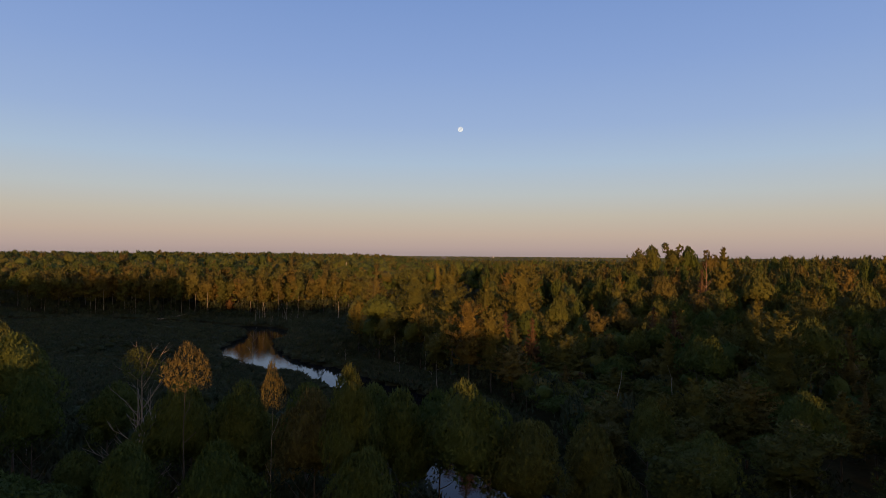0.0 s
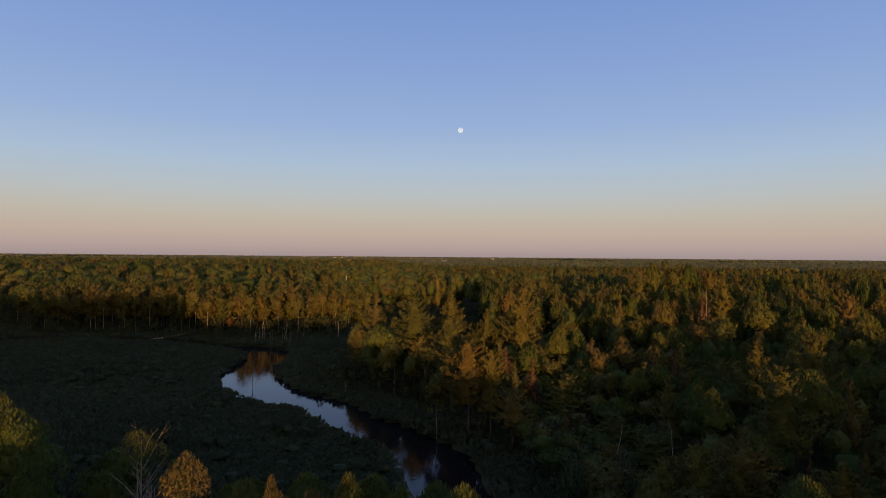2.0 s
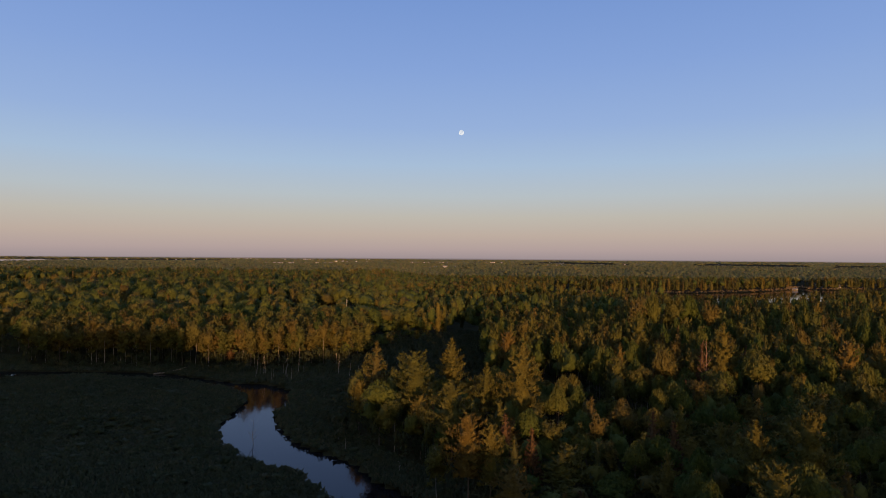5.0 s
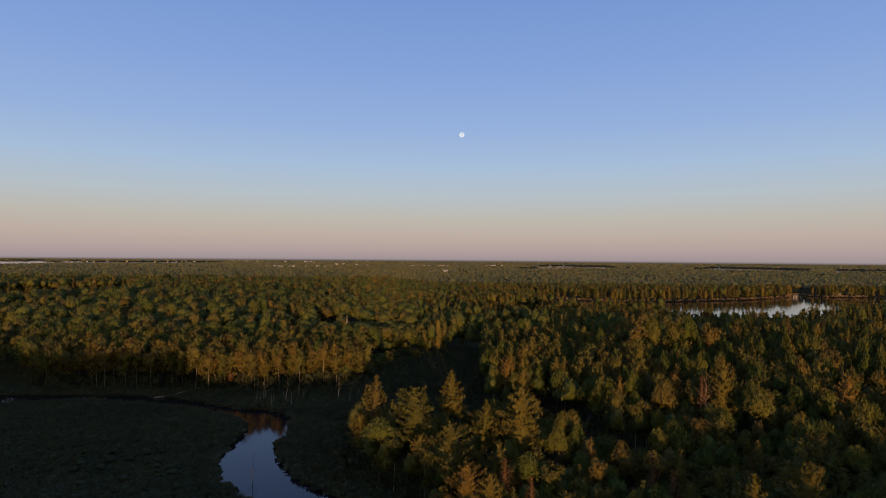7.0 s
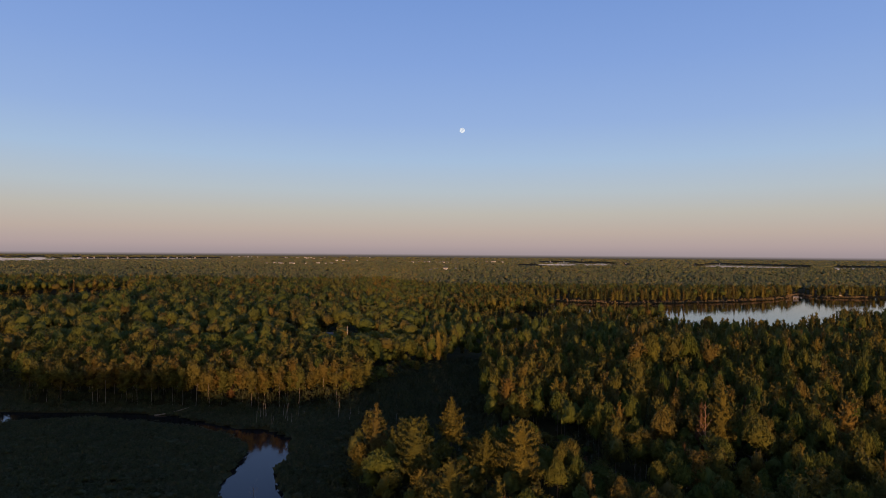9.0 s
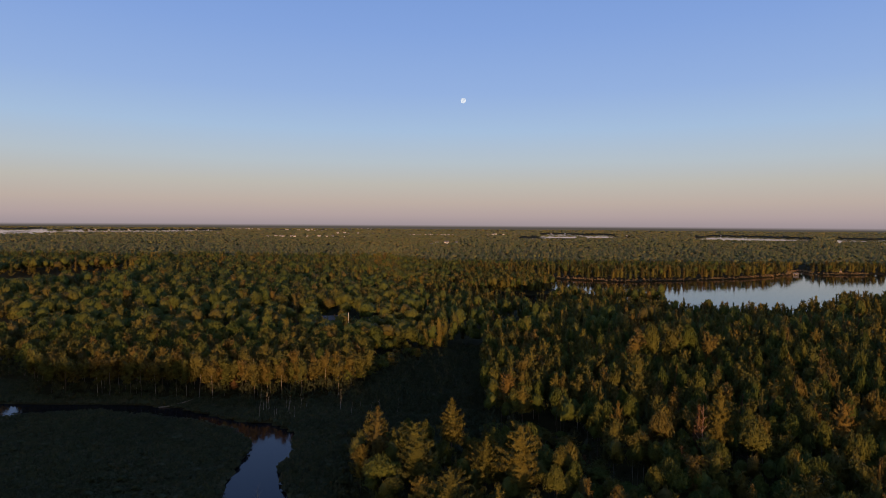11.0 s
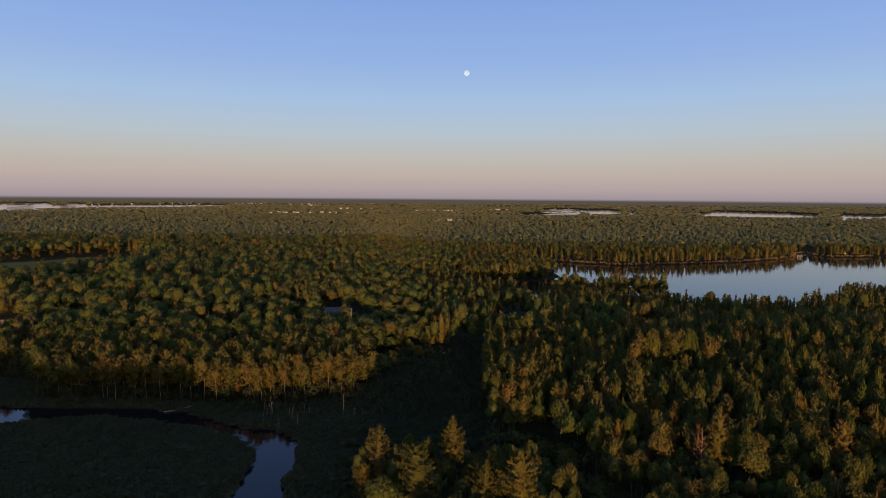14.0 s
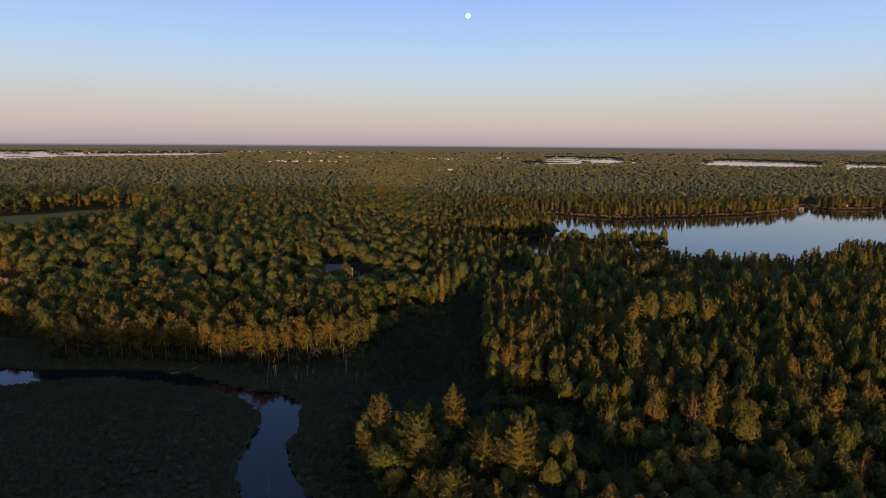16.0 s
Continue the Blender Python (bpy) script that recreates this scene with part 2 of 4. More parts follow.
def tube(path, radii, sides=5):
    path = np.asarray(path, float)
    d = unit(np.gradient(path, axis=0))
    x = unit(np.cross(d, np.array([[0.3, 1, 0.1]])))
    y = np.cross(d, x)
    a = np.arange(sides) * 2 * np.pi / sides
    ring = x[:, None] * np.cos(a)[None, :, None] + y[:, None] * np.sin(a)[None, :, None]
    v = (path[:, None] + ring * np.asarray(radii)[:, None, None]).reshape(-1, 3)
    i, j = np.meshgrid(np.arange(len(path) - 1), np.arange(sides), indexing="ij")
    q = np.stack([i * sides + j, i * sides + (j + 1) % sides, (i + 1) * sides + (j + 1) % sides, (i + 1) * sides + j], -1)
    return v, q.reshape(-1, 4)


def joined(pieces):
    vs, fs, o = [], [], 0
    for v, f in pieces:
        vs.append(v), fs.append(f + o)
        o += len(v)
    return np.concatenate(vs), np.concatenate(fs)


# ---------------------------------------------------------------- the trees' shapes, one metre wide units scaled when planted
def broad_crown(rng, r, z0, z1, n, size, lobes=9, rows=8, cols=11, tall=False):
    """A rounded crown: one closed body of overlapping lobes, and ragged leaf clumps over it."""
    zc, hz = (z0 + z1) / 2, (z1 - z0) / 2
    d = unit(rng.normal(size=(lobes, 3)))
    d[:, 2] = np.linspace(-1.15, 1.1, lobes) if tall else np.abs(d[:, 2]) * 1.1 - 0.35
    c = d * np.array([r, r, hz]) * rng.uniform(0.48, 0.78, (lobes, 1))
    lr = r * rng.uniform(0.24, 0.44, lobes) * (9 / lobes) ** 0.25
    c, lr = np.vstack([c, [[0, 0, 0.3 * hz]]]), np.append(lr, r * 0.55)
    # the body, seen along rays from the crown's middle
    lat = np.linspace(radians(-58), radians(86), rows + 1) if rows else np.zeros(1)
    lon = np.arange(cols) * 2 * np.pi / cols
    la, lo = np.meshgrid(lat, lon, indexing="ij")
    lo = lo + (np.arange(rows + 1) % 2)[:, None] * np.pi / cols
    ray = np.stack([np.cos(la) * np.cos(lo), np.cos(la) * np.sin(lo), np.sin(la)], -1).reshape(-1, 3)
    along = ray @ c.T
    disc = along ** 2 - (c ** 2).sum(1)[None] + lr[None] ** 2
    t = np.where(disc > 0, along + np.sqrt(np.maximum(disc, 0)), 0)
    far_lobe = t.argmax(1)
    t = np.maximum(t.max(1), 0.38 * min(r, hz)) * rng.uniform(0.93, 1.05, len(ray))
    body = ray * t[:, None]
    bn = unit(0.8 * unit(body - c[far_lobe]) + 0.5 * ray)
    i, j = np.meshgrid(np.arange(rows), np.arange(cols), indexing="ij")
    q = np.stack([i * cols + j, i * cols + (j + 1) % cols, (i + 1) * cols + (j + 1) % cols, (i + 1) * cols + j], -1).reshape(-1, 4)
    body = body * (0.80 if n > 150 else (0.94 if n else 1.0)) + (0, 0, zc)
    q = tri(q)
    if not n:
        return body, q, bn
    k = rng.choice(len(lr), n * 3, p=lr ** 2 / (lr ** 2).sum())
    nd = unit(rng.normal(size=(n * 3, 3)) + (0, 0, 0.35))
    p = c[k] + nd * lr[k][:, None] * rng.uniform(0.80, 1.04, (n * 3, 1))
    hidden = (np.linalg.norm(p[:, None] - c[None], axis=2) < lr[None] * 0.78).sum(1)
    keep = np.flatnonzero((hidden == 0) & (p[:, 2] > -.8 * hz))[:n]
    p, nd = p[keep], nd[keep]
    soft = unit(0.8 * nd + 0.5 * unit(p / (r, r, hz)))
    v, f, nr = sprays(p + (0, 0, zc), 0.8 * nd + (0, 0, .5) + .4 * rng.normal(size=nd.shape), soft, size, rng, .36, .55 if n > 150 else .30)
    if rows:
        v, f, nr = np.vstack([body, v]), np.vstack([q, f + len(body)]), np.vstack([bn, nr])
    v[:, 2] = z0 + (v[:, 2] - z0) * (z1 - z0) / (v[:, 2].max() - z0)
    if n > 150 and not tall:          # narrower towards the top
        v[:, :2] *= 1.1 - 0.5 * np.clip((v[:, 2:3] - z0) / (z1 - z0), 0, 1) ** 2
    return v, f, nr


def needle_crown(rng, r, z0, z1, n, size, dome=False, ragged=0.25, whorls=9):
    """Whorls of boughs up a stem, each a flat plate of needle sprays whose tip sweeps up."""
    def profile(q):
        return ((1 - q ** 1.9) ** 0.62 if dome else (1 - q) ** 0.9) * min(1, 0.62 + 1.9 * q)
    ps, al, sf, boughs = [], [], [], []
    for k in range(whorls):
        s = (k + rng.uniform(0, .7)) / whorls
        full = r * profile(s)
        m = max(3, int(round((6 if dome else 7) * (full / r) ** .5)))
        for j in range(m):
            ln = full * (1 + ragged * rng.uniform(-1.1, .7)) + .12
            boughs.append((s, ln, k * 2.4 + j * 2 * math.pi / m + rng.uniform(-.35, .35)))
    total = sum(b[1] for b in boughs)
    for s, ln, a in boughs:
        out = np.array([math.cos(a), math.sin(a), 0])
        side = np.array([-out[1], out[0], 0])
        w = max(2, int(round(n * ln / total)))
        f = 1 - 0.72 * rng.random(w) ** 1.3
        rise = (-.05 + .75 * s if dome else -.16 + .5 * s) + rng.uniform(-.1, .12)
        off = rng.normal(size=w) * 0.17 * ln * (1.25 - f)
        p = (out[None] * (f * ln)[:, None] + side[None] * off[:, None]
             + np.array([0, 0, 1])[None] * (z0 + (z1 - z0 - .3) * s + ln * (rise * f + .16 * f ** 2) + rng.normal(size=w) * .05 * ln)[:, None])
        ps.append(p)
        al.append(out[None] * .55 + side[None] * rng.normal(size=w)[:, None] * .5 + (0, 0, .75) + .2 * rng.normal(size=(w, 3)))
        sf.append(np.tile(out * .75 + (0, 0, .6), (w, 1)))
    k = max(3, n // 40)          # the leader
    ps.append(np.column_stack([rng.normal(size=(k, 2)) * .03 * r, z1 - .25 - rng.random(k) * .10 * (z1 - z0)]))
    al.append(np.tile((0, 0, 1.0), (k, 1)) + .45 * rng.normal(size=(k, 3)))
    sf.append(np.tile((0, 0, 1.0), (k, 1)))
    v, f, nr = sprays(np.concatenate(ps), np.concatenate(al), unit(np.concatenate(sf)), size, rng, .25, .48)
    rings, sides = (9, 9) if n > 300 else ((6, 6) if n > 80 else (4, 5))          # the inner mass of twigs and needles
    zs = np.linspace(0.0, 0.95, rings)
    rs = (0.46 if n > 800 else 0.58) * r * np.array([profile(q) for q in zs]) * (1 + .16 * (-1) ** np.arange(rings))
    path = np.column_stack([np.zeros((rings, 2)), z0 + (z1 - z0) * zs])
    cv, cf = tube(path, rs, sides)
    cv = cv * np.column_stack([rng.uniform(.72, 1.22, (len(cv), 1)).repeat(2, 1), np.ones(len(cv))])
    cv[:, 2] += rng.uniform(-.4, .4, len(cv)) * (z1 - z0) / rings
    cn = unit(np.column_stack([unit(cv[:, :2]), np.full(len(cv), .55)]) + .3 * rng.normal(size=cv.shape))
    v = np.vstack([v, cv])
    v[:, 2] = z0 + (v[:, 2] - z0) * (z1 - z0) / (v[:, 2].max() - z0)
    v[:, :2] *= r / np.percentile(np.hypot(v[:, 0], v[:, 1]), 96)
    return v, np.vstack([f, tri(cf) + len(v) - len(cv)]), np.vstack([nr, cn])


def stem(rng, h, r, limbs, spread, low=0.45, lean=0.03, sides=6):
    """A tapered trunk with rising limbs."""
    z = np.linspace(-0.4, h, 7)
    off = np.cumsum(rng.normal(size=(7, 2)) * lean * h / 6, axis=0)
    off -= off[0]
    path = np.column_stack([off, z])
    out = [tube(path, r * (1 - 0.88 * (z + .4) / (h + .4)), sides)]
    for i in range(limbs):
        s = low + (0.95 - low) * (i + rng.uniform(0, .8)) / max(limbs, 1)
        o = np.array([np.interp(s * h, z, path[:, 0]), np.interp(s * h, z, path[:, 1]), s * h])
        a = i * 2.4 + rng.uniform(0, .8)
        ln = spread * (1.1 - 0.6 * s) * rng.uniform(.7, 1.1)
        e = np.array([np.cos(a) * ln, np.sin(a) * ln, ln * rng.uniform(.45, 1.1)])
        k = np.linspace(0, 1, 4)[:, None]
        bend = o + e * k + np.array([0, 0, 0.25 * ln]) * (k ** 2 - k) + rng.normal(size=(4, 3)) * 0.05 * ln * k
        out.append(tube(bend, r * 0.42 * (1.1 - s) * np.array([1, .7, .42, .12]) + 0.01, 4))
    return joined(out)


# kind: (crown material, bark, category, label, group)
KINDS = {
    "maple_tree": (LEAF_MAPLE, BARK, "broad-crowned maple tree in green summer leaf, in mixed woodland", "woodland maples"),
    "birch_tree": (LEAF_BIRCH, BARK_BIRCH, "slender birch tree with pale trunk and yellow-green leaves", "woodland birches"),
    "pine_tree": (LEAF_PINE, BARK, "tall white pine tree with upswept boughs of olive needles", "woodland pines"),
    "spruce_tree": (LEAF_SPRUCE, BARK, "narrow spruce tree with dark olive needles, in mixed woodland", "woodland spruces"),
    "thin_tree": (LEAF_BIRCH, DEAD_WOOD, "thin half-bare tree with an olive tuft of leaves on top", "half-bare trees"),
    "golden_tree": (LEAF_GOLD, BARK, "small round tree with golden budding leaves at the marsh edge", "budding trees"),
    "rusty_spruce_tree": (LEAF_RUST, BARK, "small narrow spruce tree with rust-brown dying needles", "dying spruces"),
    "sedge": (GRASS, BARK, "rough sedge tussock in the marsh", "sedges"),
    "alder_bush": (LEAF_SHRUB, BARK, "low dark green alder bush growing in the marsh", "marsh bushes"),
}
SIZES = {"maple_tree": (4.2, 14.0), "birch_tree": (2.5, 14.0), "pine_tree": (3.6, 16.0), "spruce_tree": (2.1, 13.0),
         "thin_tree": (2.0, 12.0), "golden_tree": (2.0, 12.0), "rusty_spruce_tree": (1.7, 11.0), "alder_bush": (1.6, 2.6), "sedge": (0.9, 0.8)}
# leaf sprays in a crown and their length, from near to far
DETAIL = {7: (90, .34), 0: (4000, 0.27), 8: (1500, 0.45), 1: (800, 0.66), 2: (380, 0.92), 3: (110, 0.95), 4: (30, 1.4), 5: (0, 1), 6: (0, 1)}
NEEDLES = {0: (4200, 0.32), 8: (3400, 0.44), 1: (1000, 0.66), 2: (440, 0.95), 3: (140, 1.5), 4: (44, 2.3)}
BODY = {7: (3, 6), 0: (9, 12), 8: (9, 12), 1: (8, 11), 2: (6, 9), 3: (5, 8), 4: (3, 6), 5: (2, 5), 6: (2, 4)}
WHORLS = {0: 16, 8: 14, 1: 12, 2: 10, 3: 7, 4: 5}
shapes = {}


def crown_shape(kind, lod, variant):
    rng = np.random.default_rng(1000 * lod + 17 * variant + 7 * list(KINDS).index(kind))
    r, h = SIZES[kind]
    n, size = DETAIL[lod]
    body = BODY[lod]
    if kind == "maple_tree":
        return broad_crown(rng, r, h * (rng.uniform(.30, .44) if n > 150 else rng.uniform(.12, .26)), h, n, size, 13, *body)
    if kind in ("golden_tree", "thin_tree"):
        return broad_crown(rng, r, h * .76, h, int(n * .42), size * .55, 12, 0, 6)
    if kind == "birch_tree":
        return broad_crown(rng, r, h * rng.uniform(.20, .34), h, n, size * .85, 16, *body, True)
    if kind == "alder_bush":
        if lod < 3 or lod == 8:
            return broad_crown(rng, r, 0.1, h, 110, .40, 6, 4, 7)
        return broad_crown(rng, r, 0.1, h, *((46, .50, 6, 0, 6) if lod == 3 else (95, .34, 7, 0, 6)))
    if kind == "sedge":
        n = 12 if lod < 3 else 7
        p = np.column_stack([rng.uniform(-r, r, (n, 2)), np.full(n, .22 * h)])
        way = np.column_stack([.5 * rng.normal(size=(n, 2)), np.ones(n)])
        return sprays(p, way, unit(np.tile((0, -.35, 1.0), (n, 1)) + .2 * rng.normal(size=(n, 3))), h * .85, rng, .42 if lod < 3 else .6, .25)
    n, size = NEEDLES[lod]
    if kind == "pine_tree":
        return needle_crown(rng, r, h * (rng.uniform(.30, .45) if n > 300 else rng.uniform(.18, .32)), h, n, size, variant % 3 != 0, 0.38, WHORLS[lod])
    return needle_crown(rng, r, h * .14, h, int(n * .9), size * .72, False, 0.25, WHORLS[lod] + 3)


def stem_shape(kind, lod, variant):
    rng = np.random.default_rng(500 * lod + 13 * variant + 3)
    r, h = SIZES[kind]
    if kind == "alder_bush":
        return stem(rng, h * .7, 0.06, 2, 1.0, .2, .1, 3)
    if kind in ("maple_tree", "golden_tree", "thin_tree"):
        return stem(rng, h * .82, 0.15, 5 if lod in (0, 8, 1) else 2, r * .9, .35, .05)
    if kind == "birch_tree":
        return stem(rng, h * .9, 0.085, 5 if lod in (0, 8, 1) else 2, r * .7, .4, .05)
    return stem(rng, h * .97, 0.15, 4 if lod < 1 else 0, r * .6, .2, .015)


counts = {}


def plant(kind, lod, x, y, z, top, rad, turn, label="", variant=None):
    """Stand one tree of that kind with its foot at (x, y, z), its tip at the height top and its crown rad wide."""
    counts[kind] = counts.get(kind, 0) + 1
    variant = counts[kind] % 4 if variant is None else variant
    r, h = SIZES[kind]
    m = Matrix.LocRotScale((x, y, z - 0.05), Euler((0, 0, turn)), (rad / r, rad / r, (top - z) / h))
    key = (kind, lod, variant)
    if key in shapes:
        first = shapes[key]
        ob = first.copy()
        scene.collection.objects.link(ob)
        ob.matrix_basis = m
        for child in first.children:
            c = child.copy()
            scene.collection.objects.link(c)
            c.parent = ob
        if label:
            ob["label"] = label
        return ob
    leaf, bark, text, group = KINDS[kind]
    ob = tagged(new(kind), label or text, "bush" if "bush" in kind else "tree", group)
    v, f = stem_shape(kind, lod, variant)
    part("trunk", mesh_of("trunk", v, f, bark, smooth=True), ob)
    v, f, nr = crown_shape(kind, lod, variant)
    part("crown", mesh_of("crown", v, f, leaf, normals=nr), ob)
    ob.matrix_basis = m
    shapes[key] = ob
    return ob


def wood(name, trees, leaf, kind, lod, label, category="trees", trunks=None):
    """Many trees as one mesh: rows of x, y, z, top, radius, turn, tint."""
    trees = np.asarray(trees)
    rng = np.random.default_rng(len(trees))
    r, h = SIZES[kind]
    which = rng.integers(0, 8, len(trees))
    vs, fs, ts, ns, o = [], [], [], [], 0
    for k in range(8):
        t = trees[which == k]
        if not len(t):
            continue
        v, f, nr = crown_shape(kind, lod, k + 20)
        ca, sa = np.cos(t[:, 5])[:, None], np.sin(t[:, 5])[:, None]
        s, q = (t[:, 4] / r)[:, None], ((t[:, 3] - t[:, 2]) / h)[:, None]
        X = (v[None, :, 0] * ca - v[None, :, 1] * sa) * s + t[:, 0:1]
        Y = (v[None, :, 0] * sa + v[None, :, 1] * ca) * s + t[:, 1:2]
        Z = v[None, :, 2] * q + t[:, 2:3]
        vs.append(np.stack([X, Y, Z], -1).reshape(-1, 3))
        fs.append((f[None] + (np.arange(len(t)) * len(v))[:, None, None] + o).reshape(-1, f.shape[1]))
        ts.append(np.repeat(t[:, 6], len(v)))
        ns.append(np.stack([nr[None, :, 0] * ca - nr[None, :, 1] * sa, nr[None, :, 0] * sa + nr[None, :, 1] * ca,
                            np.repeat(nr[None, :, 2], len(t), 0)], -1).reshape(-1, 3))
        o += len(t) * len(v)
    ob = new(name, mesh_of(name, np.concatenate(vs), np.concatenate(fs), leaf, np.concatenate(ts), normals=np.concatenate(ns)))
    return tagged(ob, label, category, "", "stuff")


# ---------------------------------------------------------------- plan: water, marsh, meadow, woods
# the stream's middle line and half width, from the near bend to the far reach
STREAM = np.array([(9, 30, 3), (5, 45, 3.5), (2, 56, 3.4), (0.5, 66, 3.3), (-1, 74, 3.4), (-5, 80, 2.8), (-12.5, 88.5, 3),
                   (-19.5, 97.5, 3.6), (-28.5, 104.5, 4.1), (-36, 113.5, 4.7), (-39.4, 122, 4.2), (-41.2, 129.5, 3.4), (-40.4, 138.5, 3.7), (-43.5, 150.5, 4.3),
                   (-50, 157, 3.2), (-57, 158.5, 1.5), (-64, 162.5, 1.5), (-74, 167, 2.6), (-84, 170.3, 3), (-100, 172, 2.8),
                   (-113, 171, 3.6), (-121, 169.5, 4.6), (-127, 168.5, 6.0), (-136, 168, 7.5), (-150, 168, 8), (-190, 170, 7)])
LAKE = np.array([(58, 575), (68, 600), (84, 614), (112, 604), (135, 584), (165, 572), (223, 584), (289, 607), (340, 632), (385, 668),
                 (412, 708), (430, 722), (420, 690), (430, 672), (640, 690), (900, 740), (900, 400), (520, 395), (335, 366),
                 (255, 346), (222, 337), (198, 320), (182, 312), (150, 318), (128, 324), (108, 332), (94, 342), (93, 354), (104, 366),
                 (122, 373), (138, 378), (142, 387), (130, 394), (100, 396), (78, 391), (66, 377), (52, 369), (48, 386), (28, 400),
                 (16, 420), (20, 437), (46, 448), (72, 458), (90, 480), (97, 500), (92, 516), (75, 530), (62, 548)])
FAR_LAKES = [
    np.array([(-2925, 3605), (-2813, 3774), (-2745, 4110), (-2296, 3475), (-2195, 3441), (-2507, 3954), (-2433, 3997), (-2100,
              3487), (-1999, 3715), (-1792, 3870), (-1478, 3983), (-1134, 3055), (-1293, 2791), (-1443, 2589), (-1537, 2359),
              (-1514, 2166), (-1522, 2040), (-1559, 1919)]),
    np.array([(497, 3207), (651, 3424), (714, 3141), (855, 3236), (829, 2909), (614, 2155), (521, 2118), (512, 2346), (392,
              2482)]),
    np.array([(282, 2336), (503, 2301), (406, 1860), (227, 1880)]),
    np.array([(832, 2791), (846, 2722), (664, 2135), (645, 2163)]),
    np.array([(1066, 2571), (1168, 2721), (1365, 3087), (1450, 2926), (1552, 2770), (1498, 2450), (1091, 1783), (1028, 1832),
              (927, 1867), (856, 1921), (836, 2025)]),
    np.array([(1712, 2647), (1682, 2507), (1780, 2488), (1944, 2459), (1321, 1669), (1259, 1758), (1151, 1713), (1061, 1642)]),
]
ISLANDS = [(-2124, 2965, 62, 46), (-2160, 3400, 40, 36)]          # wooded islands in the far lake: x, y, half widths
# low rises with open fields, where the far houses stand: x, y, half widths
FIELDS = [(-905, 3900, 190, 110), (-405, 2690, 120, 80), (-534, 2015, 80, 60), (-390, 2030, 60, 50), (-50, 2420, 120, 80),
          (-5, 1380, 46, 40), (212, 2630, 90, 70), (-640, 4600, 120, 90), (-700, 3300, 90, 60), (-1340, 4050, 130, 70)]
MARSH = np.array([(-190, 74), (-60, 60), (-25, 52), (-2, 40), (14, 40), (10, 66), (8, 76), (2, 88), (-6, 100), (-15, 112), (-20, 124),
                  (-12, 131), (6, 132), (11, 146), (12, 190), (14, 212), (18, 245), (8, 252), (-16, 222), (-26, 198), (-33, 184), (-45, 178),
                  (-70, 180), (-104, 181), (-126, 182), (-140, 198), (-190, 214)])


def inside(poly, x, y):
    hit = np.zeros(x.shape, bool)
    for (x0, y0), (x1, y1) in zip(poly, np.roll(poly, -1, 0)):
        hit ^= ((y0 > y) != (y1 > y)) & (x < (x1 - x0) * (y - y0) / (y1 - y0 + 1e-12) + x0)
    return hit


def edge_distance(poly, x, y, close=True, width=None):
    d = np.full(x.shape, 1e9)
    n = len(poly) if close else len(poly) - 1
    for i in range(n):
        a, b = poly[i], poly[(i + 1) % len(poly)]
        e = b[:2] - a[:2]
        k = np.clip(((x - a[0]) * e[0] + (y - a[1]) * e[1]) / (e @ e), 0, 1)
        w = 0 if width is None else width[i] + (width[(i + 1) % len(poly)] - width[i]) * k
        d = np.minimum(d, np.hypot(x - a[0] - k * e[0], y - a[1] - k * e[1]) - w)
    return d


def wobble(x, y, s):
    return (np.sin(x / s + 1.3 * np.sin(y / s * .7)) + np.sin(y / s * 1.1 + 2 + 1.1 * np.sin(x / s * .9)) + np.sin((x + y) / s * 2.3) * .5) / 2.5


def shore(x, y):
    """Distance from the nearest water: below zero in it."""
    d = edge_distance(STREAM, x, y, False, STREAM[:, 2] + 0.7) + 0.6 * wobble(x, y, 2.3)
    lake = edge_distance(LAKE, x, y) * np.where(inside(LAKE, x, y), -1, 1) + 2.2 * wobble(x, y, 9)
    d = np.minimum(d, lake)
    for poly in FAR_LAKES:
        d = np.minimum(d, edge_distance(poly, x, y) * np.where(inside(poly, x, y), -1, 1) + 8 * wobble(x, y, 60))
    for cx, cy, rx, ry in ISLANDS:
        d = np.maximum(d, (1 - np.hypot((x - cx) / rx, (y - cy) / ry)) * min(rx, ry))
    return d


def ground_z(x, y):
    x, y = np.asarray(x, float), np.asarray(y, float)
    d = shore(x, y)
    base = 0.55 + 0.25 * wobble(x, y, 14) + 0.15 * wobble(x, y, 4.1)
    base = base + np.clip((d - 12) / 60, 0, 1) * 0.8
    for cx, cy, rx, ry in FIELDS:
        k = np.clip(1.5 - np.hypot((x - cx) / rx, (y - cy) / ry), 0, 1)
        base = base + 6 * k * k * (3 - 2 * k)
    k = np.clip((d + 1.2) / 2.6, 0, 1)
    return -0.9 + (base + 0.9) * k * k * (3 - 2 * k)


def axis(marks):
    out = [marks[0][0]]
    for (a, sa), (b, sb) in zip(marks[:-1], marks[1:]):
        x = a
        while x < b - 0.6 * sb:
            x += sa + (sb - sa) * (x - a) / (b - a)
            out.append(min(x, b))
    return np.array(out)


